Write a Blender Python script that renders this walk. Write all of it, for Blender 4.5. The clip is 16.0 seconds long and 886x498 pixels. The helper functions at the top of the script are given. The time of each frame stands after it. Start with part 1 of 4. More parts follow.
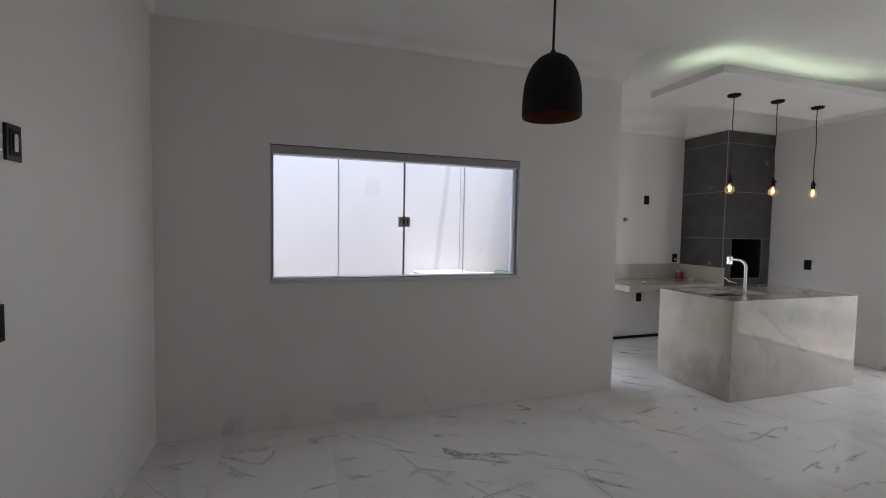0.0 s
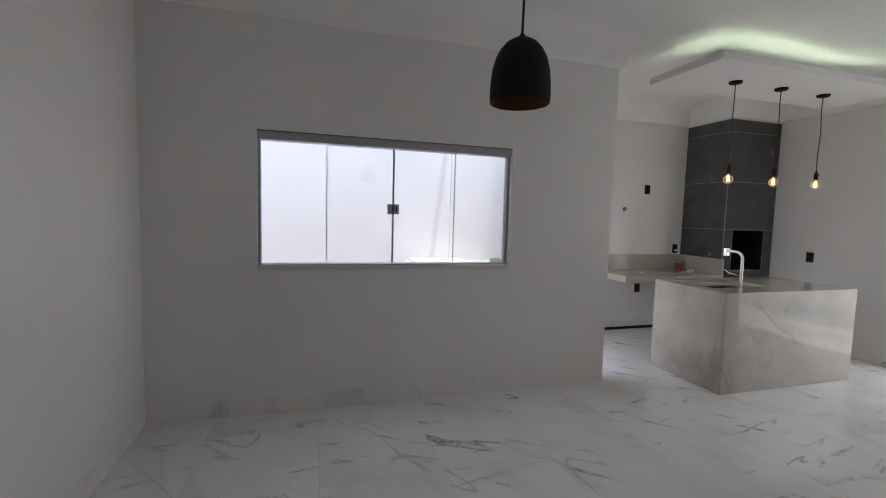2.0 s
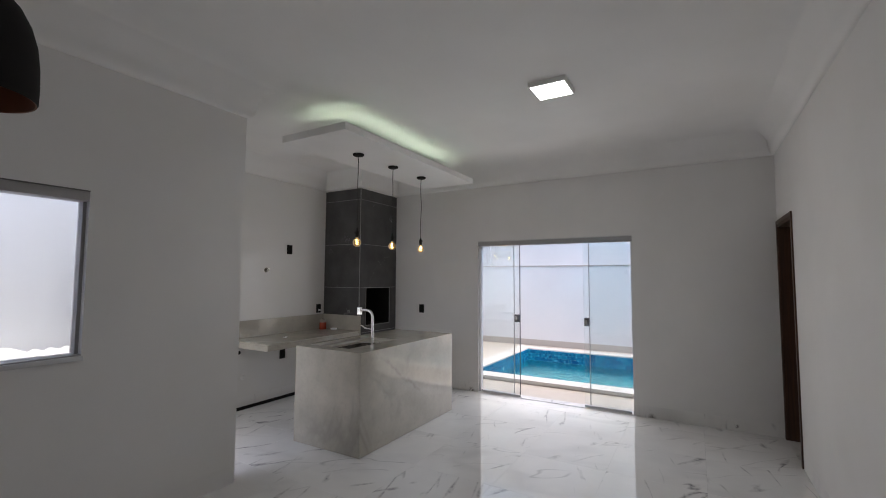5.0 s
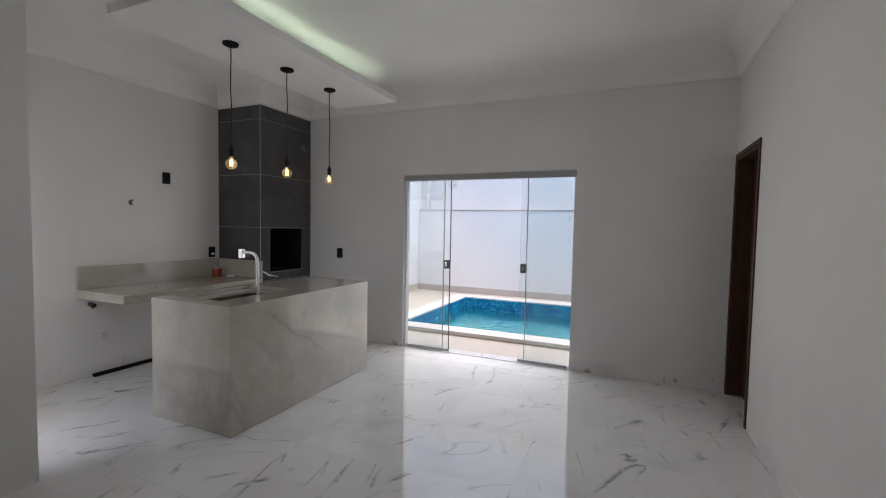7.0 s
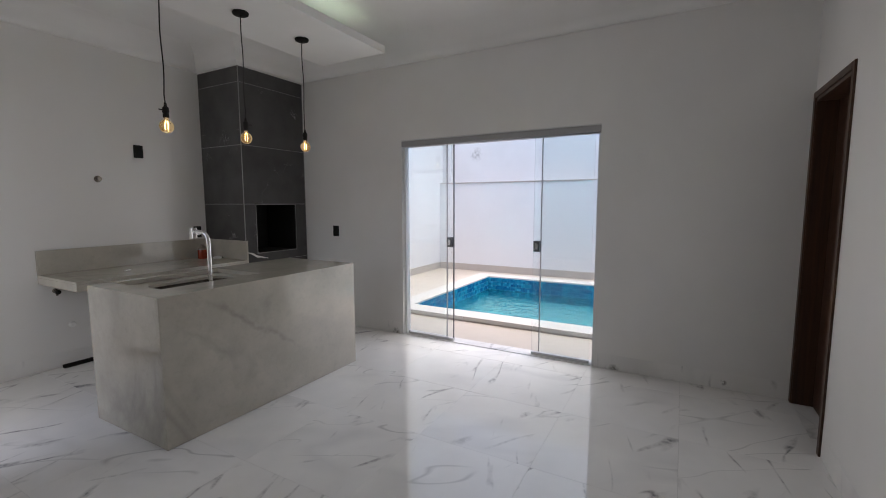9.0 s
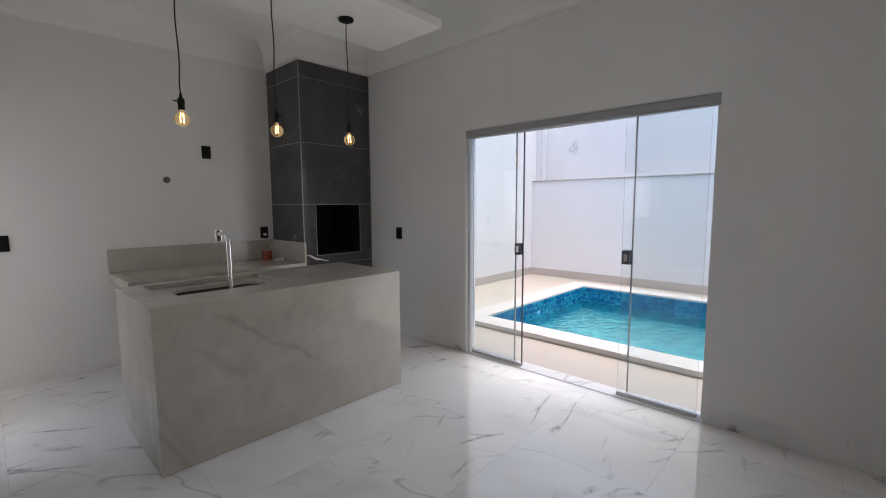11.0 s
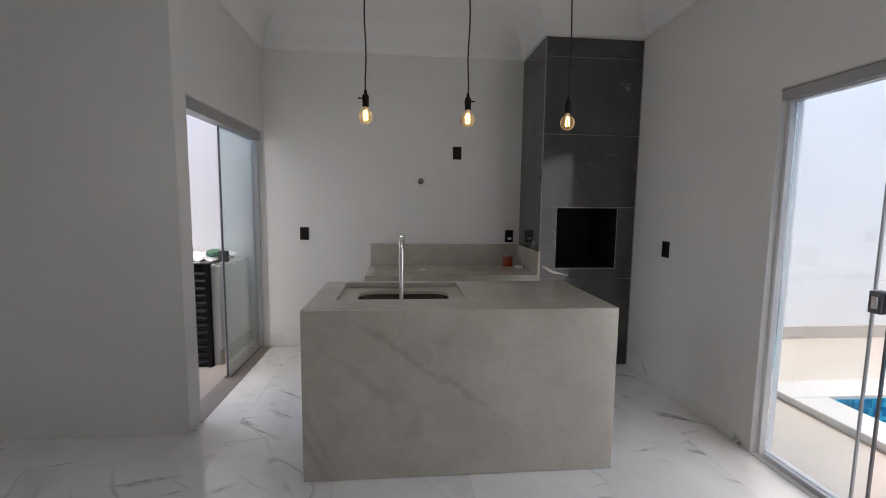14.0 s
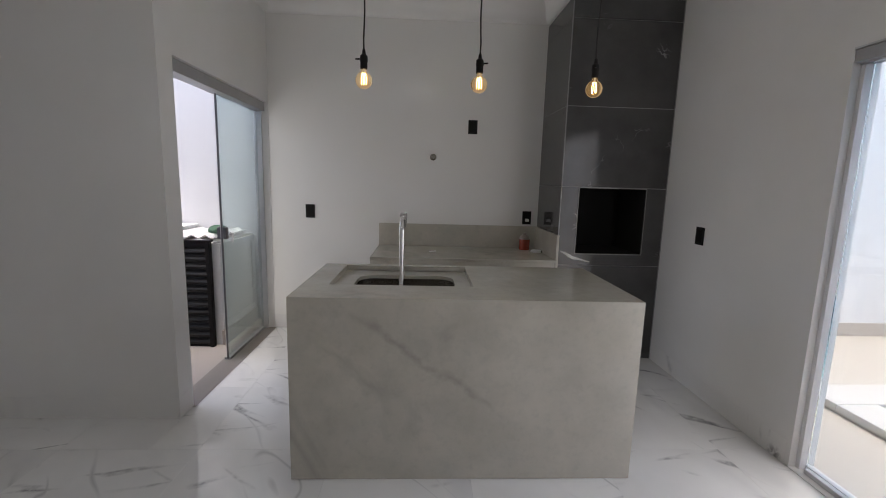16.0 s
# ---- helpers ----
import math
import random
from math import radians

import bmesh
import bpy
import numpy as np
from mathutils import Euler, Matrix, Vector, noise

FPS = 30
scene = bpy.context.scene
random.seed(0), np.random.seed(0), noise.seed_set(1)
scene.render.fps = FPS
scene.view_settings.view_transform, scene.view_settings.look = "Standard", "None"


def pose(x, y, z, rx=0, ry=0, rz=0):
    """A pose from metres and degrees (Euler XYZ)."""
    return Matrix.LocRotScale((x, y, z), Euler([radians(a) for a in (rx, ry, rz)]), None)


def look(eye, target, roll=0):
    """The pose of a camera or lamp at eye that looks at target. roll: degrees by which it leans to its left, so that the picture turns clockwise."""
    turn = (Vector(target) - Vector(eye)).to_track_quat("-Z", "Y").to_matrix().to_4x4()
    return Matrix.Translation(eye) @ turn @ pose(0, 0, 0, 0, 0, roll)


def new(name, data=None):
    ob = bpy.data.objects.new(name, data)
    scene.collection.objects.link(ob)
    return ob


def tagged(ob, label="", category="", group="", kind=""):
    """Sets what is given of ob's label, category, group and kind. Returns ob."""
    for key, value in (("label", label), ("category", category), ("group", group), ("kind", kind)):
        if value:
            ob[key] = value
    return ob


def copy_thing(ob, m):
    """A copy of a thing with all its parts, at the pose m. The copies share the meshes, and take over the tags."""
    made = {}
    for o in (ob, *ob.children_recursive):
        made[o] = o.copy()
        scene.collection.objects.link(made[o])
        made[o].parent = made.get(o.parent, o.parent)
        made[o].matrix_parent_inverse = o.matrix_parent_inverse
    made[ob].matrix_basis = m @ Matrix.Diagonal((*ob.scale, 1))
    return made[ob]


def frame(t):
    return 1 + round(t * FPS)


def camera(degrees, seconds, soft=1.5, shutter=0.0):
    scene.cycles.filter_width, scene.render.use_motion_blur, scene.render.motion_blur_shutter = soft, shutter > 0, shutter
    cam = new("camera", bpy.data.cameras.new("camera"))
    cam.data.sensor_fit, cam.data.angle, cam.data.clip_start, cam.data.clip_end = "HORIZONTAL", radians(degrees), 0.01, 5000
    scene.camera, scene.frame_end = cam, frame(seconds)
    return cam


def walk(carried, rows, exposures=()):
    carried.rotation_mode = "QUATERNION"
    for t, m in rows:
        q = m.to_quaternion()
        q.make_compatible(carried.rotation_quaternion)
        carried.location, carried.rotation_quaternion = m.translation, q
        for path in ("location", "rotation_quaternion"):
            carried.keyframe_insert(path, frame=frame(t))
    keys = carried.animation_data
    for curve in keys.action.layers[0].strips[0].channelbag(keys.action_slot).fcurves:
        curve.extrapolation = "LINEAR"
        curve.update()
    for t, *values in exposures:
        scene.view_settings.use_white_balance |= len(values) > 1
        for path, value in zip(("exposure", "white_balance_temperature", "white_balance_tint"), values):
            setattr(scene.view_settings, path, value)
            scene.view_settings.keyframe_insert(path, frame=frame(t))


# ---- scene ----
# the phone brightens a little while it faces the dim living wall
EXPOSURES = [(t, stops, 6600, 11.5) for t, stops in ((0.0, 1.96), (1.0, 2.04), (1.5, 2.2), (2.0, 2.06), (2.5, 1.82), (3.5, 1.79), (8.0, 1.74), (10.0, 1.7), (12.0, 1.67), (13.0, 1.62), (14.5, 1.87), (15.0, 1.84), (16.0, 1.84))]
cam = camera(91.3, 16.0, soft=1.0)
PATH = [
    (0, (-2.772, -3.32, 1.498), (-2.158, -1.419, 1.399), 1.0),
    (0.5, (-2.718, -3.347, 1.511), (-2.364, -1.381, 1.408), 1.0),
    (1, (-2.731, -3.344, 1.505), (-2.552, -1.356, 1.379), 0.6),
    (1.5, (-2.705, -3.345, 1.495), (-2.457, -1.366, 1.351), 0.6),
    (2, (-2.625, -3.347, 1.503), (-2.045, -1.44, 1.347), 1.6),
    (2.5, (-2.542, -3.304, 1.502), (-1.629, -1.531, 1.351), 2.5),
    (3, (-2.456, -3.218, 1.504), (-1.274, -1.609, 1.388), 2.5),
    (3.5, (-2.398, -3.153, 1.538), (-1.096, -1.636, 1.497), 2.0),
    (4, (-2.373, -3.124, 1.573), (-0.957, -1.713, 1.654), 1.5),
    (4.5, (-2.331, -3.134, 1.589), (-0.778, -1.883, 1.737), 0.9),
    (5, (-2.167, -3.092, 1.564), (-0.444, -2.087, 1.697), 0.3),
    (5.2, (-2.056, -3.097, 1.554), (-0.297, -2.152, 1.668), 0.3),
    (7.5, (-1.105, -2.974, 1.45), (0.724, -2.176, 1.316), 1.6),
    (8, (-0.924, -3.001, 1.447), (0.887, -2.17, 1.27), 1.1),
    (10.3, (-0.031, -3.125, 1.395), (1.577, -1.953, 1.193), 0.1),
    (10.5, (0.028, -3.107, 1.409), (1.61, -1.901, 1.201), 0.2),
    (11, (0.246, -3.056, 1.413), (1.698, -1.695, 1.207), -0.3),
    (11.5, (0.428, -3.027, 1.418), (1.685, -1.485, 1.211), -0.7),
    (12, (0.651, -2.996, 1.421), (1.613, -1.255, 1.217), -1.5),
    (12.5, (0.837, -2.926, 1.41), (1.607, -1.093, 1.202), -1.0),
    (13, (1.001, -2.812, 1.422), (1.577, -0.908, 1.212), 0.2),
    (13.5, (1.147, -2.739, 1.429), (1.528, -0.787, 1.219), 0.3),
    (14, (1.293, -2.687, 1.438), (1.48, -0.707, 1.229), 0.7),
    (14.5, (1.365, -2.644, 1.43), (1.452, -0.657, 1.219), 1.0),
    (15, (1.378, -2.604, 1.43), (1.444, -0.616, 1.216), 1.2),
    (15.5, (1.39, -2.537, 1.427), (1.467, -0.552, 1.191), 1.4),
    (16, (1.397, -2.446, 1.424), (1.489, -0.471, 1.121), 1.6),
]
walk(cam, [(t, look(eye, target, roll)) for t, eye, target, roll in PATH], EXPOSURES)

# ---- world and light ----
world = bpy.data.worlds.new("overcast_sky")
scene.world = world
world.use_nodes = True
wn = world.node_tree.nodes
sky = wn.new("ShaderNodeTexSky")
sky.sky_type = "NISHITA"
sky.sun_disc = False
sky.sun_elevation = radians(76)
sky.sun_rotation = radians(180)
sky.air_density, sky.dust_density, sky.ozone_density = 1.0, 4.0, 1.0
world.node_tree.links.new(sky.outputs["Color"], wn["Background"].inputs["Color"])
wn["Background"].inputs["Strength"].default_value = 0.14
sun_data = bpy.data.lights.new("sun", "SUN")
sun_data.energy, sun_data.angle, sun_data.color = 0.22, radians(40), (1.0, 0.96, 0.9)
sun = new("sun", sun_data)
sun.matrix_world = look((0, 0, 20), (0, math.cos(radians(76)) * 10, 20 - math.sin(radians(76)) * 10))


def opening_light(name, x, y, z, width, height, turn, watts):
    """Skylight that enters through an opening, with its plane upright in it."""
    d = bpy.data.lights.new(name, "AREA")
    d.shape, d.size, d.size_y, d.energy = "RECTANGLE", width, height, watts
    d.color = (1.0, 0.957, 0.892)
    new(name, d).matrix_world = pose(x, y, z, 90, 0, turn)


opening_light("pool_door_daylight", 3.318, -1.466, 1.04, 1.94, 2.02, 90, 3.5)
opening_light("window_daylight", -2.01, -0.02, 1.58, 1.88, 0.86, 180, 0.9)
opening_light("side_door_daylight", -0.03, 0.897, 1.04, 1.42, 1.98, -90, 1.3)


# ---- materials ----
def material(name, color=(0.8, 0.8, 0.8), rough=0.5, metal=0.0, coat=0.0, spec=0.5):
    m = bpy.data.materials.new(name)
    m.use_nodes = True
    b = m.node_tree.nodes["Principled BSDF"]
    b.inputs["Base Color"].default_value = (*color, 1)
    b.inputs["Roughness"].default_value = rough
    b.inputs["Metallic"].default_value = metal
    b.inputs["Coat Weight"].default_value = coat
    b.inputs["Specular IOR Level"].default_value = spec
    return m


class Nodes:
    """Short hand for building a node tree."""

    def __init__(self, m):
        self.t = m.node_tree
        self.b = self.t.nodes["Principled BSDF"]

    def add(self, kind, **values):
        n = self.t.nodes.new(kind)
        for key, v in values.items():
            n.inputs[key.replace("_", " ")].default_value = v
        return n

    def link(self, a, b):
        self.t.links.new(a, b)

    def coords(self, scale=(1, 1, 1), rot=(0, 0, 0), world_space=False):
        mp = self.t.nodes.new("ShaderNodeMapping")
        if world_space:
            self.link(self.t.nodes.new("ShaderNodeNewGeometry").outputs["Position"], mp.inputs["Vector"])
        else:
            self.link(self.t.nodes.new("ShaderNodeTexCoord").outputs["Object"], mp.inputs["Vector"])
        mp.inputs["Scale"].default_value = scale
        mp.inputs["Rotation"].default_value = rot
        return mp

    def noise(self, vec, scale, detail=4.0, rough=0.55, distortion=0.0):
        n = self.add("ShaderNodeTexNoise", Scale=scale, Detail=detail, Roughness=rough, Distortion=distortion)
        self.link(vec, n.inputs["Vector"])
        return n.outputs["Fac"]

    def remap(self, value, a, b, lo=0.0, hi=1.0):
        n = self.add("ShaderNodeMapRange", From_Min=a, From_Max=b, To_Min=lo, To_Max=hi)
        n.clamp = True
        self.link(value, n.inputs["Value"])
        return n.outputs["Result"]

    def math(self, op, a, b=0.5):
        n = self.t.nodes.new("ShaderNodeMath")
        n.operation = op
        for i, v in enumerate((a, b)):
            if isinstance(v, (int, float)):
                n.inputs[i].default_value = v
            else:
                self.link(v, n.inputs[i])
        return n.outputs["Value"]

    def mix(self, fac, a, b):
        n = self.t.nodes.new("ShaderNodeMix")
        n.data_type = "RGBA"
        for i, v in ((0, fac), (6, a), (7, b)):
            if isinstance(v, (int, float)):
                n.inputs[i].default_value = v
            elif isinstance(v, tuple):
                n.inputs[i].default_value = (*v, 1)
            else:
                self.link(v, n.inputs[i])
        return n.outputs[2]

    def color(self, c):
        self.link(c, self.b.inputs["Base Color"])

    def rough(self, r):
        self.link(r, self.b.inputs["Roughness"])

    def bump(self, height, strength=0.1, distance=0.01):
        n = self.add("ShaderNodeBump", Strength=strength, Distance=distance)
        self.link(height, n.inputs["Height"])
        self.link(n.outputs["Normal"], self.b.inputs["Normal"])


def paint(name, c, rough=0.6, spec=0.3, dirt=0.04, lumps=0.06):
    m = material(name, c, rough, spec=spec)
    n = Nodes(m)
    v = n.coords(world_space=True).outputs["Vector"]
    big = n.remap(n.noise(v, 0.9, 5), 0.35, 0.7)
    fine = n.noise(v, 140, 3)
    dark = tuple(x * (1 - dirt * 2) for x in c)
    n.color(n.mix(big, c, dark))
    n.rough(n.remap(n.noise(v, 3, 4), 0.3, 0.7, rough - 0.05, rough + 0.06))
    n.bump(n.math("ADD", fine, n.math("MULTIPLY", n.noise(v, 5, 2), 3.0)), lumps, 0.004)
    return m


WALL = paint("wall_paint_pale_grey", (0.80, 0.79, 0.78), 0.5)
GLOSSWALL = paint("wall_gloss_white", (0.80, 0.79, 0.775), 0.17, 0.28, 0.02, 0.012)
CEIL = paint("ceiling_plaster_white", (0.88, 0.875, 0.865), 0.7)
OUTWALL = paint("outside_wall_white", (0.70, 0.70, 0.71), 0.8, 0.2, 0.03, 0.12)


def stained_wall():
    m = paint("outside_wall_weathered", (0.69, 0.69, 0.70), 0.85, 0.2, 0.05, 0.12)
    n = Nodes(m)
    old = n.b.inputs["Base Color"].links[0].from_socket
    v = n.coords(world_space=True).outputs["Vector"]
    spots = n.math("MULTIPLY", n.remap(n.noise(v, 1.1, 2), 0.62, 0.72), n.remap(n.noise(v, 14, 5), 0.52, 0.7))
    c = n.mix(n.math("MULTIPLY", spots, 0.35), old, (0.3, 0.29, 0.28))
    # one rubbed smudge and a hairline crack near the corner
    away = n.t.nodes.new("ShaderNodeVectorMath")
    away.operation = "DISTANCE"
    n.link(v, away.inputs[0])
    away.inputs[1].default_value = (WX + 0.2, 0.88, 2.47)
    ring = n.remap(away.outputs["Value"], 0.03, 0.17, 1.0, 0.0)
    smudge = n.math("MULTIPLY", ring, n.remap(n.noise(v, 11, 5, 0.65), 0.42, 0.6))
    c = n.mix(n.math("MULTIPLY", smudge, 0.75), c, (0.28, 0.28, 0.28))
    sep = n.t.nodes.new("ShaderNodeSeparateXYZ")
    n.link(v, sep.inputs["Vector"])
    wob = n.math("ADD", sep.outputs["Y"], n.math("MULTIPLY", n.noise(v, 6, 4), 0.12))
    crack = n.remap(n.math("ABSOLUTE", n.math("SUBTRACT", wob, 1.60)), 0.0, 0.02, 1.0, 0.0)
    crack = n.math("MULTIPLY", crack, n.remap(n.noise(v, 2.3, 3), 0.47, 0.56))
    n.color(n.mix(n.math("MULTIPLY", crack, 0.5), c, (0.3, 0.3, 0.3)))
    return m


def streaked_wall():
    """Cool white boundary wall, darker along a thin slanting streak and towards its +x end."""
    m = paint("patio_wall_white", (0.67, 0.685, 0.715), 0.8, 0.2, 0.03, 0.12)
    n = Nodes(m)
    old = n.b.inputs["Base Color"].links[0].from_socket
    v = n.coords(world_space=True).outputs["Vector"]
    sep = n.t.nodes.new("ShaderNodeSeparateXYZ")
    n.link(v, sep.inputs["Vector"])
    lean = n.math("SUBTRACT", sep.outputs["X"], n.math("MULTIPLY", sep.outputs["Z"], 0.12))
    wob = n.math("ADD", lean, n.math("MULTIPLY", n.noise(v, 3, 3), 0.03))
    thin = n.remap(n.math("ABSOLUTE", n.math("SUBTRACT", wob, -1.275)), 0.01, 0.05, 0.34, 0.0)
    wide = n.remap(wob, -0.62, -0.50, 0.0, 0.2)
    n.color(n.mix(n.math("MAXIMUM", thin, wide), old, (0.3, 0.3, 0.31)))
    return m


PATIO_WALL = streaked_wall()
WX = 7.92                     # back wall of the pool yard
OUTWALL_OLD = stained_wall()


def marble(name, matte=False):
    m = material(name, (0.83, 0.83, 0.83), 0.06, spec=0.3 if matte else 0.45)
    n = Nodes(m)
    geo = n.coords(world_space=True)
    info = n.t.nodes.new("ShaderNodeObjectInfo")
    # every tile shows another cut of the stone
    off = n.t.nodes.new("ShaderNodeVectorMath")
    off.operation = "ADD"
    comb = n.t.nodes.new("ShaderNodeCombineXYZ")
    n.link(n.math("MULTIPLY", info.outputs["Random"], 40.0), comb.inputs["X"])
    n.link(n.math("MULTIPLY", info.outputs["Random"], 17.0), comb.inputs["Z"])
    n.link(geo.outputs["Vector"], off.inputs[0])
    n.link(comb.outputs["Vector"], off.inputs[1])
    base = off.outputs["Vector"]

    def veins(rot, sx, sy, width, gate, seed_scale):
        mp = n.t.nodes.new("ShaderNodeMapping")
        n.link(base, mp.inputs["Vector"])
        mp.inputs["Rotation"].default_value = (0, 0, rot)
        mp2 = n.t.nodes.new("ShaderNodeMapping")
        n.link(mp.outputs["Vector"], mp2.inputs["Vector"])
        mp2.inputs["Scale"].default_value = (sx, sy, 1)
        f = n.noise(mp2.outputs["Vector"], 1.0, 2.0, 0.45, 0.25)
        line = n.remap(n.math("ABSOLUTE", n.math("SUBTRACT", f, 0.5)), 0.0, width, 1.0, 0.0)
        mask = n.remap(n.noise(mp2.outputs["Vector"], seed_scale, 2.0), gate + (0.04 if matte else 0.0), gate + 0.1)
        return n.math("MULTIPLY", line, mask)

    # brushed strokes in drifts, two hair-fine runs and faint broad clouds
    a = veins(0.55, 1.1, 4.2, 0.034, 0.555, 1.5)
    b = veins(-0.25, 0.9, 4.8, 0.026, 0.57, 1.7)
    hair = veins(0.95, 0.7, 2.4, 0.009, 0.50, 1.2)
    c = veins(1.2, 0.8, 2.0, 0.09, 0.47, 1.1)
    frayed = n.remap(n.noise(base, 26, 4, 0.65), 0.36, 0.6, 0.25, 1.0)
    v = n.math("MAXIMUM", n.math("MULTIPLY", a, 0.92), n.math("MULTIPLY", b, 0.78))
    v = n.math("MAXIMUM", n.math("MULTIPLY", v, frayed), n.math("MULTIPLY", hair, 0.4))
    if matte:
        v = n.math("MULTIPLY", v, 0.4)
    cloud = n.remap(n.noise(base, 2.3, 4), 0.35, 0.75)
    white = n.mix(cloud, (0.80, 0.79, 0.78), (0.76, 0.75, 0.74)) if matte else n.mix(cloud, (0.81, 0.805, 0.80), (0.73, 0.725, 0.725))
    soft = n.mix(n.math("MULTIPLY", c, 0.22), white, (0.42, 0.42, 0.44))
    stone = n.mix(v, soft, (0.17, 0.17, 0.19))
    if matte:
        # rubbed dirt where the pool wall meets the floor
        for y, z, reach in ((-2.62, 0.01, 0.05), (-0.36, 0.015, 0.055), (-3.41, 0.05, 0.026)):
            away = n.t.nodes.new("ShaderNodeVectorMath")
            away.operation = "DISTANCE"
            n.link(geo.outputs["Vector"], away.inputs[0])
            away.inputs[1].default_value = (XR, y, z)
            spot = n.remap(away.outputs["Value"], 0.01, reach, 1.0, 0.0)
            spot = n.math("MULTIPLY", spot, n.remap(n.noise(geo.outputs["Vector"], 30, 4), 0.4, 0.56))
            stone = n.mix(n.math("MULTIPLY", spot, 0.85), stone, (0.16, 0.15, 0.145))
    n.color(stone)
    n.rough(n.remap(n.noise(geo.outputs["Vector"], 6, 5), 0.3, 0.75, *((0.45, 0.55) if matte else (0.02, 0.055))))
    return m


XL, XC, XR = -3.72, -0.016, 3.33   # living wall, kitchen side wall, pool wall
MARBLE = marble("white_veined_porcelain")
MARBLE_MATTE = marble("white_veined_skirting", True)
GROUT = material("grout_pale", (0.60, 0.60, 0.60), 0.7)


def stone_top():
    m = material("greige_porcelain_slab", (0.5, 0.48, 0.43), 0.16, spec=0.6)
    n = Nodes(m)
    v = n.coords(world_space=True)
    mp = n.coords((1, 1, 1), (0.4, 0.75, 0.2), True)
    f = n.noise(mp.outputs["Vector"], 0.8, 6, 0.55, 0.8)
    line = n.remap(n.math("ABSOLUTE", n.math("SUBTRACT", f, 0.5)), 0.0, 0.035, 1.0, 0.0)
    mask = n.remap(n.noise(v.outputs["Vector"], 1.6, 3), 0.45, 0.62)
    cloud = n.remap(n.noise(v.outputs["Vector"], 3.0, 6, 0.6), 0.32, 0.7)
    speck = n.remap(n.noise(v.outputs["Vector"], 22, 6, 0.7), 0.5, 0.68)
    c = n.mix(cloud, (0.53, 0.50, 0.438), (0.42, 0.395, 0.342))
    c = n.mix(n.math("MULTIPLY", n.math("MULTIPLY", line, mask), 0.36), c, (0.24, 0.23, 0.21))
    # the one broad vein that runs down across the front
    sep = n.t.nodes.new("ShaderNodeSeparateXYZ")
    n.link(v.outputs["Vector"], sep.inputs["Vector"])
    slope = n.math("MULTIPLY", n.math("SUBTRACT", sep.outputs["X"], 1.45), 0.72)
    way = n.math("ADD", n.math("SUBTRACT", sep.outputs["Z"], 0.62), slope)
    way = n.math("ADD", way, n.math("MULTIPLY", n.noise(v.outputs["Vector"], 3.4, 5, 0.6), 0.22))
    broad = n.remap(n.math("ABSOLUTE", n.math("SUBTRACT", way, 0.055)), 0.004, 0.03, 1.0, 0.0)
    ends = n.remap(n.math("ABSOLUTE", n.math("SUBTRACT", sep.outputs["X"], 1.42)), 0.22, 0.46, 1.0, 0.0)
    broken = n.remap(n.noise(v.outputs["Vector"], 15, 4, 0.6), 0.34, 0.62, 0.1, 0.42)
    c = n.mix(n.math("MULTIPLY", n.math("MULTIPLY", broad, ends), broken), c, (0.22, 0.20, 0.185))
    n.color(n.mix(n.math("MULTIPLY", speck, 0.2), c, (0.3, 0.29, 0.27)))
    n.rough(n.remap(n.noise(v.outputs["Vector"], 9, 4), 0.3, 0.7, 0.07, 0.12))
    return m


SLAB = stone_top()


def dark_stone():
    m = material("charcoal_porcelain_tile", (0.055, 0.055, 0.058), 0.1, spec=0.5)
    n = Nodes(m)
    v = n.coords(world_space=True).outputs["Vector"]
    mp = n.coords((1, 1, 1), (0.3, 0.9, 0.5), True).outputs["Vector"]
    f = n.noise(mp, 2.2, 4, 0.6, 1.2)
    line = n.remap(n.math("ABSOLUTE", n.math("SUBTRACT", f, 0.5)), 0.0, 0.008, 1.0, 0.0)
    mask = n.remap(n.noise(v, 3.1, 2), 0.59, 0.68)
    c = n.mix(n.remap(n.noise(v, 4, 5), 0.3, 0.7), (0.058, 0.058, 0.06), (0.088, 0.087, 0.088))
    n.color(n.mix(n.math("MULTIPLY", n.math("MULTIPLY", line, mask), 0.6), c, (0.5, 0.5, 0.5)))
    n.rough(n.remap(n.noise(v, 7, 4), 0.3, 0.7, 0.07, 0.13))
    return m


CHARCOAL = dark_stone()
TRIM = material("pale_metal_trim", (0.30, 0.30, 0.30), 0.4, 0.4)
SOOT = paint("firebox_black", (0.018, 0.018, 0.018), 0.8, 0.2)
ALU = paint("aluminium_grey", (0.37, 0.365, 0.37), 0.34, 0.5, 0.03, 0.01)
ALU_LIGHT = material("aluminium_satin", (0.62, 0.62, 0.63), 0.32, 0.85)
CHROME = material("chrome", (0.8, 0.8, 0.81), 0.08, 1.0)
FRAME_WHITE = paint("white_enamel_frame", (0.78, 0.78, 0.79), 0.4, 0.4, 0.03, 0.01)
DARK_METAL = material("dark_grey_metal", (0.16, 0.16, 0.165), 0.28, 0.8)
SILL = paint("dark_greige_sill", (0.34, 0.31, 0.28), 0.5, 0.4, 0.06, 0.04)
PATIO = paint("grey_beige_patio_tile", (0.52, 0.475, 0.435), 0.55, 0.4, 0.06, 0.04)
STEEL = material("brushed_steel", (0.27, 0.25, 0.225), 0.24, 1.0)
BLACK = material("black_plastic", (0.008, 0.008, 0.008), 0.35, spec=0.25)
BLACK_SOFT = material("black_satin", (0.009, 0.008, 0.008), 0.6, spec=0.2)
CABLE = material("black_cable", (0.012, 0.012, 0.012), 0.7)
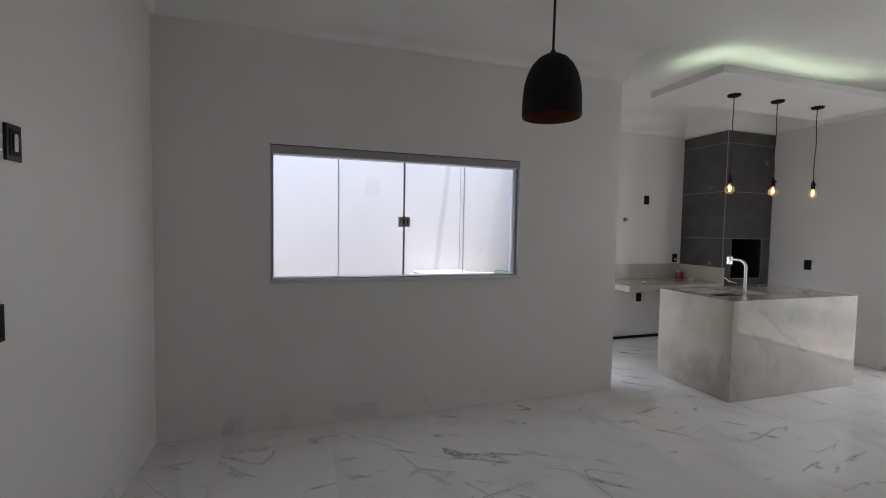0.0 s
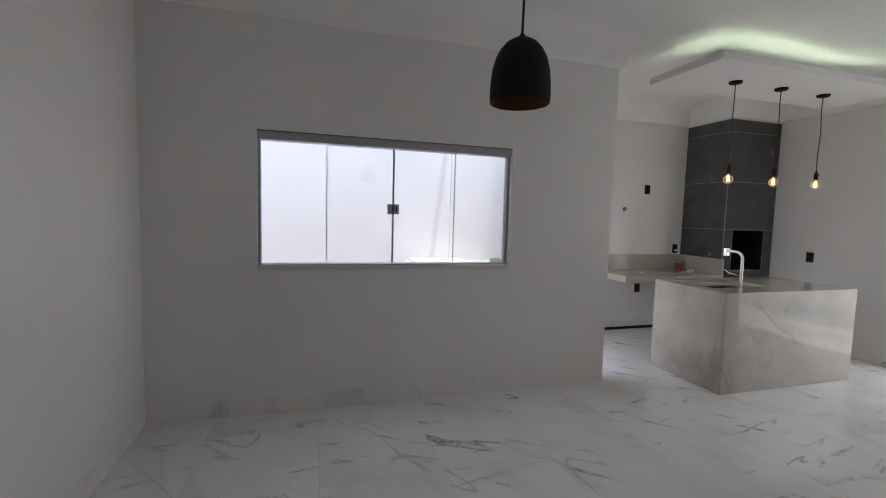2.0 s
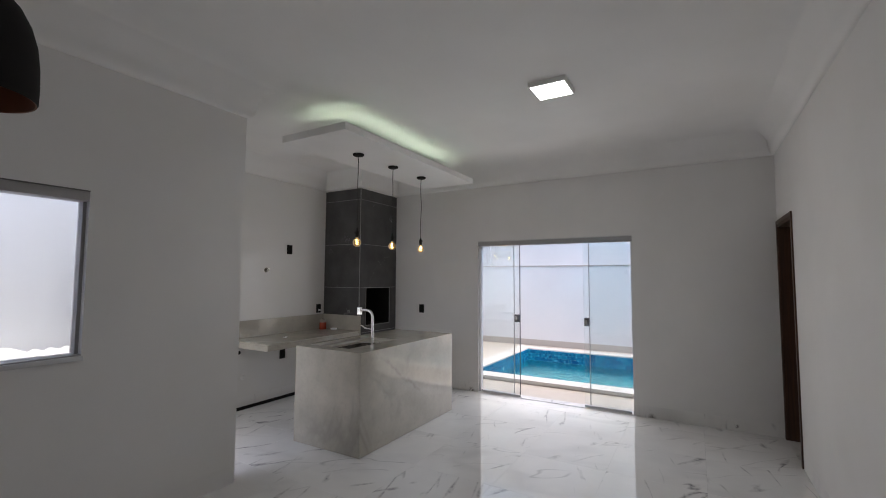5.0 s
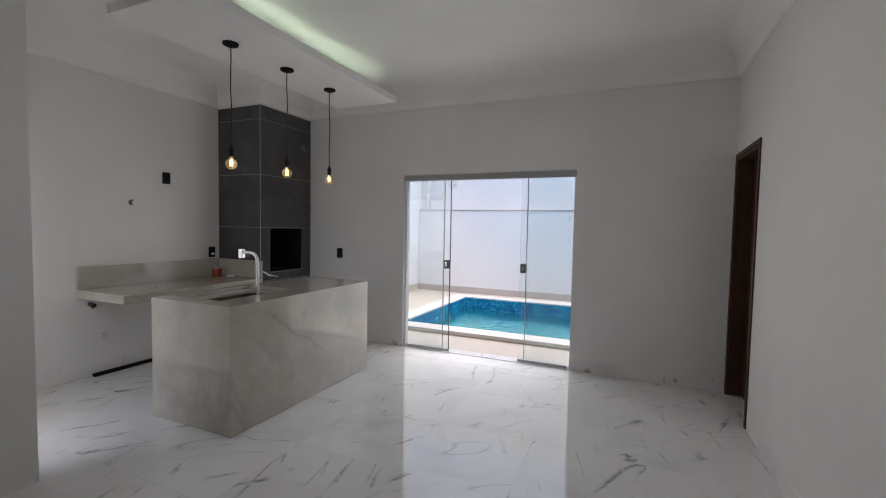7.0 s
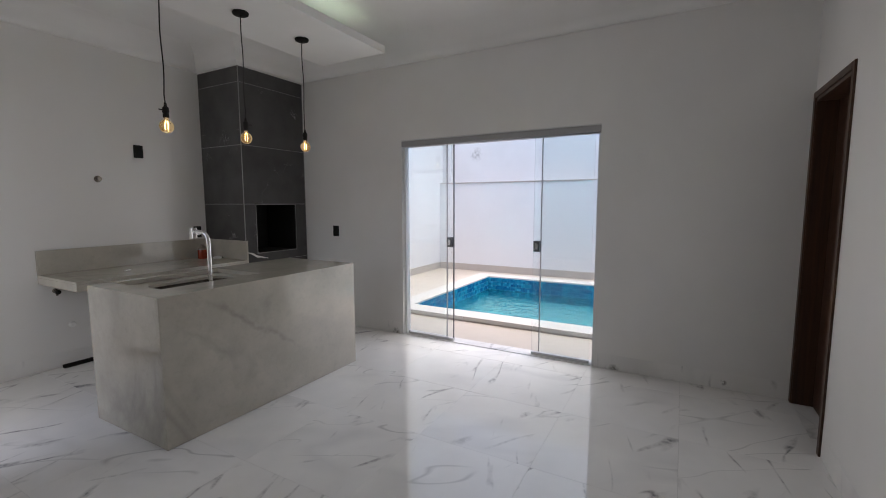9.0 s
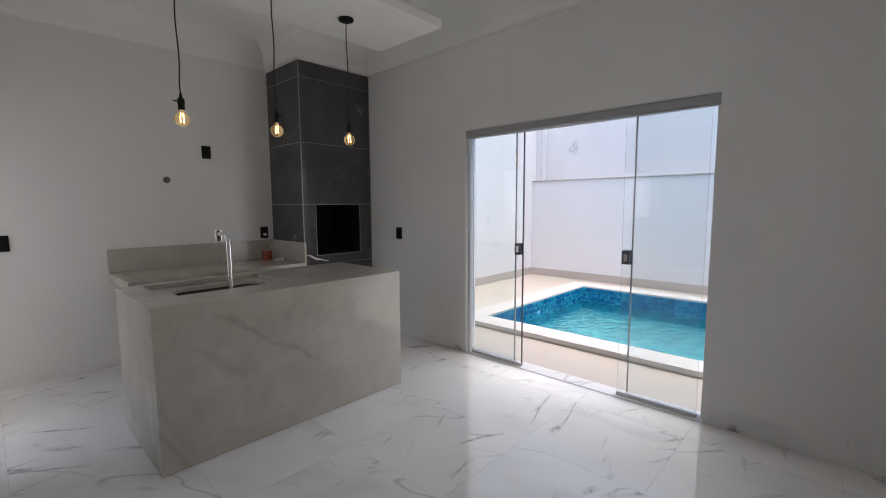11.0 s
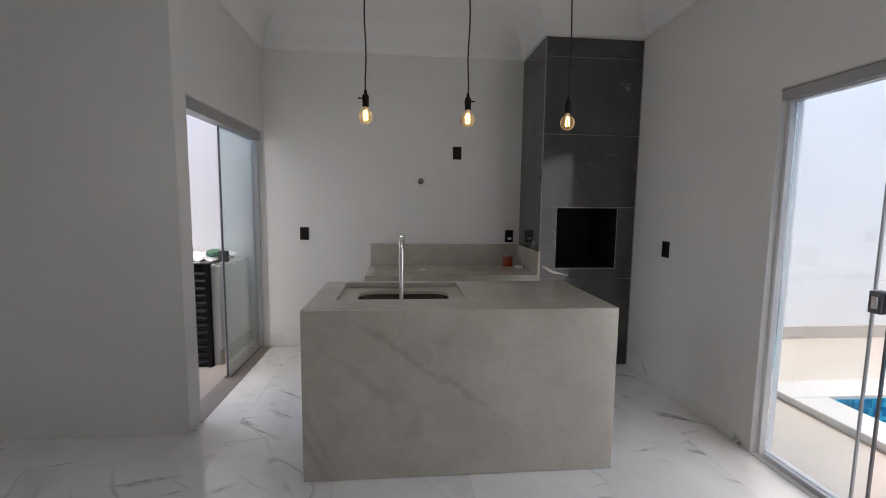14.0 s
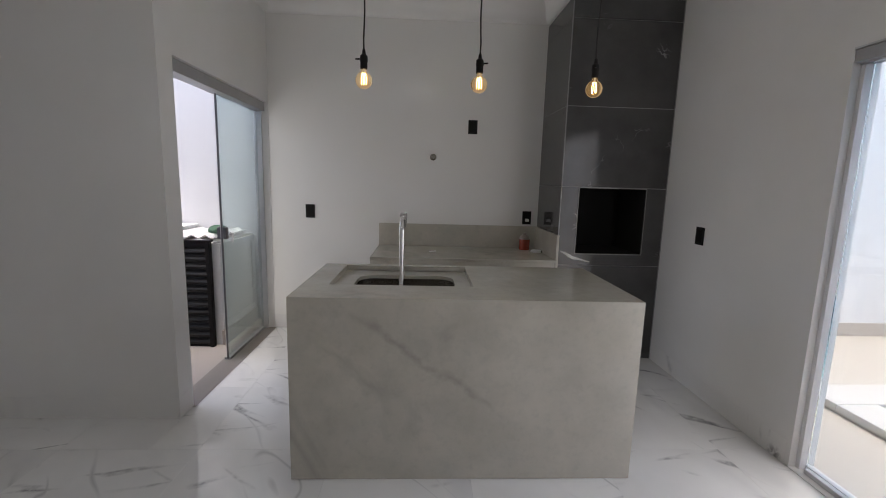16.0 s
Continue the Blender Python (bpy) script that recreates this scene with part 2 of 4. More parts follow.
SHADE_OUT = paint("pendant_matt_black", (0.012, 0.011, 0.011), 0.75, 0.2, 0.05, 0.05)
SHADE_IN = paint("pendant_inside_copper_brown", (0.16, 0.055, 0.028), 0.5, 0.4, 0.05, 0.02)
WHITE_PLASTIC = material("white_plastic", (0.78, 0.78, 0.77), 0.35)
GREEN = paint("green_cloth", (0.10, 0.19, 0.13), 0.85, 0.2, 0.1, 0.3)
AMBER = material("amber_liquid_plastic", (0.32, 0.045, 0.02), 0.2)
WHITE_SHEET = paint("white_roof_sheet", (0.78, 0.78, 0.78), 0.6, 0.3, 0.05, 0.1)


def wood():
    m = material("dark_brown_stained_wood", (0.05, 0.022, 0.012), 0.42)
    n = Nodes(m)
    v = n.coords((18, 18, 0.9), (0, 0, 0), True).outputs["Vector"]
    g = n.noise(v, 1.6, 6, 0.6, 0.6)
    n.color(n.mix(n.remap(g, 0.3, 0.7), (0.036, 0.015, 0.008), (0.085, 0.036, 0.018)))
    n.bump(g, 0.15, 0.002)
    return m


WOOD = wood()


def glass(name, tint, rough=0.0):
    m = material(name, tint, rough)
    b = m.node_tree.nodes["Principled BSDF"]
    b.inputs["Transmission Weight"].default_value = 1.0
    b.inputs["IOR"].default_value = 1.45
    return m


GLASS = glass("clear_glass", (0.95, 0.985, 0.985))
GLASS_HAZE = glass("hazy_glass", (0.82, 0.91, 0.91), 0.04)
BULB_GLASS = glass("amber_bulb_glass", (1.0, 0.95, 0.80), 0.06)
bulb_b = BULB_GLASS.node_tree.nodes["Principled BSDF"]
bulb_b.inputs["Emission Color"].default_value = (1.0, 0.6, 0.25, 1)
bulb_b.inputs["Emission Strength"].default_value = 0.014
BULB_GLASS.node_tree.nodes["Principled BSDF"].inputs["IOR"].default_value = 1.06


def glow(name, c, strength):
    m = material(name, c, 0.5)
    b = m.node_tree.nodes["Principled BSDF"]
    b.inputs["Emission Color"].default_value = (*c, 1)
    b.inputs["Emission Strength"].default_value = strength
    return m


FILAMENT = glow("filament_warm", (1.0, 0.56, 0.17), 9.0)
LED_STRIP = glow("led_strip_cool_green_white", (0.84, 1.0, 0.80), 3.8)
LED_PANEL = glow("led_panel_daylight", (0.97, 0.98, 0.97), 6.5)


def yard_tile():
    m = paint("beige_porcelain_yard", (0.46, 0.415, 0.365), 0.45, 0.4, 0.05, 0.05)
    return m


YARD = yard_tile()
YARD_SKIRT = paint("greige_stone_skirting", (0.46, 0.42, 0.38), 0.5, 0.4, 0.05, 0.04)
COPING = paint("white_stone_coping", (0.53, 0.515, 0.495), 0.6, 0.3, 0.03, 0.1)


def pool_tile(name, low, high, dark, single=False):
    """Glazed tiles of mixed blues, each with small printed squares and a cloudy glaze."""
    m = material(name, low, 0.12)
    n = Nodes(m)
    v = n.coords(world_space=True).outputs["Vector"]
    if single:
        r = n.t.nodes.new("ShaderNodeObjectInfo").outputs["Random"]
    else:
        r = n.t.nodes.new("ShaderNodeNewGeometry").outputs["Random Per Island"]
    c = n.mix(n.remap(r, 0.0, 1.0), low, high)
    shift = n.t.nodes.new("ShaderNodeVectorMath")
    shift.operation = "ADD"
    n.link(v, shift.inputs[0])
    shift.inputs[1].default_value = (0.0131, 0.0117, 0.0097)
    snap = n.t.nodes.new("ShaderNodeVectorMath")
    snap.operation = "SNAP"
    n.link(shift.outputs["Vector"], snap.inputs[0])
    snap.inputs[1].default_value = (0.04, 0.04, 0.036)
    w = n.t.nodes.new("ShaderNodeTexWhiteNoise")
    n.link(snap.outputs["Vector"], w.inputs["Vector"])
    c = n.mix(n.remap(w.outputs["Value"], 0.45, 1.0, 0.0, 0.65), c, dark)
    c = n.mix(n.remap(w.outputs["Value"], 0.0, 0.2, 0.6, 0.0), c, tuple(min(x * 1.5 + 0.05, 0.8) for x in high))
    n.color(n.mix(n.remap(n.noise(v, 22, 4), 0.5, 0.8, 0.0, 0.4), c, high))
    return m


POOL_TILE = pool_tile("pale_aqua_mosaic", (0.014, 0.20, 0.31), (0.15, 0.45, 0.53), (0.008, 0.13, 0.26))
POOL_TILE_WALL = pool_tile("blue_glazed_mosaic", (0.004, 0.13, 0.27), (0.015, 0.30, 0.43), (0.003, 0.08, 0.22))
POOL_TILE_PIECE = pool_tile("blue_glazed_tile", (0.003, 0.11, 0.27), (0.012, 0.27, 0.43), (0.002, 0.06, 0.2), True)
POOL_GROUT = material("pool_grout_blue", (0.02, 0.20, 0.33), 0.6)


def water_surface():
    m = glass("pool_water", (0.58, 0.98, 0.95))
    n = Nodes(m)
    n.b.inputs["IOR"].default_value = 1.33
    n.b.inputs["Transmission Weight"].default_value = 1.0
    v = n.coords((1.0, 1.6, 1), (0, 0, 0.4), True).outputs["Vector"]
    h = n.math("ADD", n.noise(v, 6.5, 3, 0.5, 0.6), n.math("MULTIPLY", n.noise(v, 17, 2), 0.3))
    n.bump(h, 0.5, 0.03)
    return m


WATER = water_surface()


# ---- mesh helpers ----
def box(bm, x0, x1, y0, y1, z0, z1, bevel=0.0):
    r = bmesh.ops.create_cube(bm, size=1.0)
    bmesh.ops.scale(bm, vec=(x1 - x0, y1 - y0, z1 - z0), verts=r["verts"])
    bmesh.ops.translate(bm, vec=((x0 + x1) / 2, (y0 + y1) / 2, (z0 + z1) / 2), verts=r["verts"])
    if bevel:
        edges = list({e for v in r["verts"] for e in v.link_edges})
        bmesh.ops.bevel(bm, geom=edges, offset=bevel, segments=2, affect="EDGES", profile=0.6)
    return bm


def boxes(*dims, bevel=0.0):
    bm = bmesh.new()
    for d in dims:
        box(bm, *d, bevel=bevel)
    return bm


def lathe(profile, seg=40):
    """A turned body round z from (radius, height) pairs."""
    bm = bmesh.new()
    rings = []
    for r, z in profile:
        if r < 1e-5:
            rings.append([bm.verts.new((0, 0, z))])
        else:
            rings.append([bm.verts.new((r * math.cos(2 * math.pi * i / seg), r * math.sin(2 * math.pi * i / seg), z)) for i in range(seg)])
    for a, b in zip(rings, rings[1:]):
        for i in range(seg):
            j = (i + 1) % seg
            q = [a[i % len(a)], a[j % len(a)], b[j % len(b)], b[i % len(b)]]
            q = list(dict.fromkeys(q))
            if len(q) > 2:
                bm.faces.new(q)
    bmesh.ops.recalc_face_normals(bm, faces=bm.faces)
    return bm


def tube(points, radius, seg=12):
    """A round bar along a line of points."""
    bm = bmesh.new()
    pts = [Vector(p) for p in points]
    rings = []
    side = None
    for i, p in enumerate(pts):
        d = (pts[min(i + 1, len(pts) - 1)] - pts[max(i - 1, 0)]).normalized()
        if side is None:
            side = d.orthogonal().normalized()
        side = (side - d * side.dot(d)).normalized()
        up = d.cross(side)
        rings.append([bm.verts.new(p + (side * math.cos(2 * math.pi * k / seg) + up * math.sin(2 * math.pi * k / seg)) * radius) for k in range(seg)])
    for a, b in zip(rings, rings[1:]):
        for k in range(seg):
            bm.faces.new([a[k], a[(k + 1) % seg], b[(k + 1) % seg], b[k]])
    bm.faces.new(rings[0][::-1])
    bm.faces.new(rings[-1])
    bmesh.ops.recalc_face_normals(bm, faces=bm.faces)
    return bm


def grid_wall(axis, t0, t1, u0, u1, z0, z1, holes=()):
    """A wall of one skin round its openings. axis 'x': it stands across x from t0 to t1 and runs along y from u0 to u1."""
    us = sorted({u0, u1, *[v for h in holes for v in h[:2]]})
    zs = sorted({z0, z1, *[v for h in holes for v in h[2:]]})
    us = [u for u in us if u0 <= u <= u1]
    zs = [z for z in zs if z0 <= z <= z1]

    def solid(i, k):
        if not (0 <= i < len(us) - 1 and 0 <= k < len(zs) - 1):
            return False
        cu, cz = (us[i] + us[i + 1]) / 2, (zs[k] + zs[k + 1]) / 2
        return not any(h[0] < cu < h[1] and h[2] < cz < h[3] for h in holes)

    bm = bmesh.new()
    made = {}

    def vert(t, u, z):
        key = (t, u, z)
        if key not in made:
            made[key] = bm.verts.new((t, u, z) if axis == "x" else (u, t, z))
        return made[key]

    for i in range(len(us) - 1):
        for k in range(len(zs) - 1):
            if not solid(i, k):
                continue
            a, b, c, d = us[i], us[i + 1], zs[k], zs[k + 1]
            for t in (t0, t1):
                bm.faces.new([vert(t, a, c), vert(t, b, c), vert(t, b, d), vert(t, a, d)])
            for di, dk, q in ((-1, 0, ((a, c), (a, d))), (1, 0, ((b, c), (b, d))), (0, -1, ((a, c), (b, c))), (0, 1, ((a, d), (b, d)))):
                if not solid(i + di, k + dk):
                    (p, r), (s, w) = q
                    bm.faces.new([vert(t0, p, r), vert(t0, s, w), vert(t1, s, w), vert(t1, p, r)])
    bmesh.ops.recalc_face_normals(bm, faces=bm.faces)
    return bm


def link_mesh(name, bm, mat, smooth=False):
    me = bpy.data.meshes.new(name)
    bm.to_mesh(me)
    bm.free()
    for m in mat if isinstance(mat, (list, tuple)) else [mat]:
        me.materials.append(m)
    if smooth:
        for p in me.polygons:
            p.use_smooth = True
        me.set_sharp_from_angle(angle=radians(35))
    return new(name, me)


def part(name, bm, mat, parent, label="", smooth=False):
    ob = link_mesh(name, bm, mat, smooth)
    ob.parent = parent
    if label:
        ob["label"] = label
    return ob


def thing(name, x=0.0, y=0.0, z=0.0, label="", category="", group="", kind="", rz=0.0):
    ob = new(name)
    ob.empty_display_size = 0.1
    ob.matrix_world = pose(x, y, z, 0, 0, rz)
    return tagged(ob, label, category, group, kind)


def structure(name, bm, mat, label, category, smooth=False):
    return tagged(link_mesh(name, bm, mat, smooth), label, category, kind="structure")


# ---- plan ----
YF, YB, YK = -3.82, 0.0, 1.64  # wall behind, window wall, kitchen wall
T = 0.15
ZW, ZC = 2.84, 3.12            # wall top under the cove, ceiling
FX, FY = 2.48, 0.965           # barbecue chimney corner
WIN = (-2.998, -1.024, 1.088, 2.07)
PD = (-2.452, -0.455, 0.0, 2.074)
GD = (0.13, 1.632, 0.0, 2.085)
BD = (2.56, 3.312, 0.0, 2.125)
YARD_Z = -0.02
OUT_H = 3.45
PATIO_H = 2.75

# ---- walls ----
wall_window = structure("wall_window", grid_wall("y", YB, YB + T, XL - T, XC, 0.0, 3.3, [WIN]), WALL, "pale grey painted wall around the sliding window", "wall")
wall_living = structure("wall_living", grid_wall("x", XL - T, XL, YF - T, YB, 0.0, 3.3), WALL, "pale grey painted plain living room wall", "wall")
wall_pool = structure("wall_pool", grid_wall("x", XR, XR + T, YF - T, YK, 0.0, 3.3, [PD]), WALL, "pale grey painted wall around the pool door", "wall")
wall_behind = structure("wall_behind", grid_wall("y", YF - T, YF, XL, XR, 0.0, 3.3, [BD]), WALL, "pale grey painted wall with a brown door", "wall")
wall_kitchen = structure("wall_kitchen", grid_wall("y", YK, YK + T, -T, XR + T, 0.0, 3.3), GLOSSWALL, "glossy white kitchen wall behind the counter", "wall")
wall_kitchen_side = structure("wall_kitchen_side", grid_wall("x", -T, XC, YB + T, YK, 0.0, 3.3, [GD]), WALL, "pale grey wall around the side glass door", "wall")


# ---- ceiling with its cove ----
def ceiling():
    bm = boxes((XL - T, XR + T, YF - T, 0.0 + T, ZC + 0.006, ZC + 0.1), (-T, XR + T, 0.0 + T + 0.001, YK + T, ZC + 0.006, ZC + 0.1),
               (FX + 0.004, XR, FY + 0.004, YK, ZW - 0.012, ZC))
    loop = [(XL, YF), (XR, YF), (XR, FY), (FX, FY), (FX, YK), (XC, YK), (XC, YB), (XL, YB)]
    # swelling lower lip, then a hollow that runs out flat into the ceiling
    prof = [(0.0, ZW)]
    h = ZC - ZW
    for i in range(1, 9):
        a = math.pi / 2 * i / 8
        prof.append((0.05 * math.sin(a), ZW + 0.3 * h * (1 - math.cos(a))))
    for i in range(1, 17):
        a = math.pi / 2 * i / 16
        prof.append((0.05 + 0.27 * (1 - math.cos(a)), ZW + 0.3 * h + 0.7 * h * math.sin(a)))
    prof.append((0.34, ZC))
    n = len(loop)
    rings = []
    for i in range(n):
        p, c, q = Vector(loop[i - 1]), Vector(loop[i]), Vector(loop[(i + 1) % n])
        d0, d1 = (c - p).normalized(), (q - c).normalized()
        n0, n1 = Vector((-d0.y, d0.x)), Vector((-d1.y, d1.x))
        rings.append([bm.verts.new((c.x + (n0.x + n1.x) * d, c.y + (n0.y + n1.y) * d, z)) for d, z in prof])
    for i in range(n):
        a, b = rings[i], rings[(i + 1) % n]
        for k in range(len(prof) - 1):
            bm.faces.new([a[k], b[k], b[k + 1], a[k + 1]])
    bm.faces.new([r[-1] for r in rings])
    return structure("ceiling", bm, CEIL, "white plaster ceiling with a coved edge", "ceiling", smooth=True)


ceiling()

# ---- dropped panel over the island ----
PX0, PX1, PY0, PY1, PZ0, PZ1 = 0.47, 2.86, -0.605, 0.17, 2.797, 2.862
panel = thing("ceiling_panel", 0, 0, 0, "white plaster panel hung below the ceiling with hidden light", "ceiling panel")
part("board", boxes((PX0, PX1, PY0, PY1, PZ0, PZ1), bevel=0.004), CEIL, panel)
for hx_, hy_ in ((1.2, 0.13), (1.65, 0.13), (2.1, 0.13)):
    part("hanger", tube([(hx_, hy_, PZ1), (hx_, hy_, ZC)], 0.003, 6), CEIL, panel)
SI, SZ = 0.28, PZ1 + 0.03
part("light_strip", boxes((PX0 + SI, PX1 - 0.12, PY0 + SI - 0.007, PY0 + SI + 0.007, SZ, SZ + 0.004)), LED_STRIP, panel, "greenish white light strip")
part("light_strip", boxes((PX0 + SI - 0.007, PX0 + SI + 0.007, PY0 + SI + 0.03, PY1 - 0.06, SZ, SZ + 0.004)), LED_STRIP, panel, "greenish white light strip")
# added, unseen channel walls that narrow the strip's glow on the ceiling
part("strip_glow_shield", boxes((PX0 + SI, PX1 - 0.12, PY0 + SI - 0.019, PY0 + SI + 0.019, PZ1, SZ), (PX0 + SI, PX1 - 0.12, PY0 + SI - 0.019, PY0 + SI - 0.015, SZ, SZ + 0.022), (PX0 + SI, PX1 - 0.12, PY0 + SI + 0.015, PY0 + SI + 0.019, SZ, SZ + 0.022)), WHITE_PLASTIC, panel)
part("strip_glow_shield", boxes((PX0 + SI - 0.019, PX0 + SI + 0.019, PY0 + SI + 0.025, PY1 - 0.06, PZ1, SZ), (PX0 + SI - 0.019, PX0 + SI - 0.015, PY0 + SI + 0.025, PY1 - 0.06, SZ, SZ + 0.022), (PX0 + SI + 0.015, PX0 + SI + 0.019, PY0 + SI + 0.025, PY1 - 0.06, SZ, SZ + 0.022)), WHITE_PLASTIC, panel)

# ---- ceiling light ----
cl = thing("ceiling_light", 1.225, -2.125, ZC, "square white ceiling light, switched on", "ceiling light")
part("frame", boxes((-0.15, 0.15, -0.15, -0.135, -0.04, 0), (-0.15, 0.15, 0.135, 0.15, -0.04, 0), (-0.15, -0.135, -0.135, 0.135, -0.04, 0), (0.135, 0.15, -0.135, 0.135, -0.04, 0)), WHITE_PLASTIC, cl)
part("diffuser", boxes((-0.135, 0.135, -0.135, 0.135, -0.037, -0.01)), LED_PANEL, cl, "glowing white diffuser")

# ---- skirting ----
SK = 0.13


def skirting(name, dims):
    return structure(name, boxes(dims), MARBLE_MATTE, "flush white veined porcelain skirting at the wall foot", "skirting")


e = 0.0012
skirting("baseboard_window", (XL + e, XC, YB - e, YB, 0.001, SK))
skirting("baseboard_living", (XL, XL + e, YF, YB, 0.001, SK))
skirting("baseboard_pool_a", (XR - e, XR, PD[1] + 0.03, FY, 0.001, SK))
skirting("baseboard_pool_b", (XR - e, XR, YF, PD[0] - 0.03, 0.001, SK))
skirting("baseboard_behind", (XL + e, BD[0], YF, YF + e, 0.001, SK))
skirting("baseboard_kitchen", (XC, FX, YK - e, YK, 0.001, SK))
skirting("baseboard_corner", (XC, XC + e, YB - e, GD[0] - 0.02, 0.001, SK))


# ---- window ----
def window():
    x0, x1, z0, z1 = WIN
    w = thing("window_1", (x0 + x1) / 2, 0.07, z0, "grey aluminium sliding window with four clear panes", "window", kind="structure")
    hw = (x1 - x0) / 2
    hh = z1 - z0
    part("window_frame", boxes((-hw, hw, -0.066, 0.04, hh - 0.064, hh - 0.008), (-hw, hw, -0.075, 0.04, 0, 0.024), bevel=0.003), ALU, w)
    part("top_joint", boxes((-hw, hw, -0.069, 0.04, hh - 0.0075, hh)), DARK_METAL, w, "dark sealed joint")
    for a in (-hw, hw - 0.018):
        part("window_jamb", boxes((a, a + 0.018, -0.03, 0.04, 0.0245, hh - 0.0645), bevel=0.002), ALU, w)
    part("window_sill", boxes((-hw - 0.004, hw + 0.004, -0.088, -0.077, -0.012, 0.016), bevel=0.002), ALU_LIGHT, w)
    pw = (2 * hw - 0.044) / 4
    for i in range(4):
        a = -hw + 0.022 + i * pw
        yy = -0.012 if i in (1, 2) else 0.016
        lap = 0.025
        lo, hi = (a - lap if i == 1 else a), (a + pw + lap if i == 2 else a + pw)
        if i == 1:
            hi -= 0.003
        if i == 2:
            lo += 0.003
        p = part("pane", boxes((lo, hi, yy, yy + 0.008, 0.026, hh - 0.0645)), GLASS, w)
        p.visible_shadow = False
        if i in (1, 2):
            inner = hi if i == 1 else lo
            part("pane_edge", boxes((inner - 0.004, inner + 0.004, yy - 0.002, yy + 0.010, 0.026, hh - 0.0645)), ALU, w)
            outer = lo if i == 1 else hi
            part("pane_edge", boxes((outer - 0.003, outer + 0.003, yy - 0.001, yy + 0.009, 0.026, hh - 0.0645)), ALU_LIGHT, w)
    k = part("latch", boxes((-0.045, -0.002, -0.03, 0.002, 0.41, 0.49), (0.002, 0.045, -0.03, 0.002, 0.41, 0.49), bevel=0.004), ALU, w, "dark grey latch")
    part("keyhole", boxes((-0.012, -0.006, -0.034, -0.028, 0.43, 0.47), (0.02, 0.028, -0.034, -0.028, 0.43, 0.47)), BLACK, k)


window()


# ---- pool door ----
def knob(parent, y, z, x=0.0, side=-1):
    bm = boxes((x - 0.03, x - 0.002, y - 0.028, y + 0.028, z - 0.05, z + 0.05), (x + 0.01, x + 0.03, y - 0.028, y + 0.028, z - 0.05, z + 0.05), bevel=0.006)
    k = part("handle", bm, DARK_METAL, parent, "square dark grey lock handle")
    part("pull", boxes((x - 0.040, x - 0.03, y - 0.016, y + 0.012, z - 0.028, z + 0.028), bevel=0.005), CHROME, k)
    return k


def pool_door():
    y0, y1, _, z1 = PD
    d = thing("door_1", XR + 0.06, 0, 0, "open sliding glass door with grey aluminium track", "door", kind="structure")
    part("track", boxes((-0.058, 0.06, y0, y1, z1 - 0.062, z1 - 0.006), bevel=0.004), ALU, d)
    part("track_cap", boxes((-0.064, 0.06, y0, y1, z1 - 0.0055, z1 + 0.004), bevel=0.001), ALU_LIGHT, d)
    part("track_lip", boxes((-0.026, -0.014, y0 + 0.002, y1 - 0.002, z1 - 0.070, z1 - 0.0625)), ALU_LIGHT, d)
    part("jamb", boxes((-0.02, 0.06, y1 - 0.022, y1, 0, z1 - 0.063), bevel=0.002), FRAME_WHITE, d)
    part("jamb", boxes((-0.02, 0.06, y0, y0 + 0.022, 0, z1 - 0.063), bevel=0.002), FRAME_WHITE, d)
    part("threshold", boxes((-0.06, 0.09, y0, y1, -0.03, 0.004)), MARBLE, d)
    for a, b, xx, rail in ((-0.955, y1 - 0.012, 0.024, True), (-1.05, -0.508, -0.012, True), (y0 + 0.012, -1.94, 0.024, False), (-2.40, -1.88, -0.012, True)):
        p = part("glass_panel", boxes((xx, xx + 0.008, a, b, 0.012, z1 - 0.055)), GLASS, d)
        p.visible_shadow = False
        inner = a if a > -1.5 else b
        if a != -2.40:
            part("panel_edge", boxes((xx - 0.002, xx + 0.010, inner - 0.005, inner + 0.004, 0.012, z1 - 0.063)), DARK_METAL if xx < 0 else ALU, d)
        if rail:
            part("bottom_rail", boxes((xx - 0.012, xx + 0.02, a - 0.006, b, 0.004, 0.03), bevel=0.003), ALU_LIGHT, d)
    knob(d, -1.01, 1.03, -0.008)
    knob(d, -1.915, 1.03, -0.008)


pool_door()


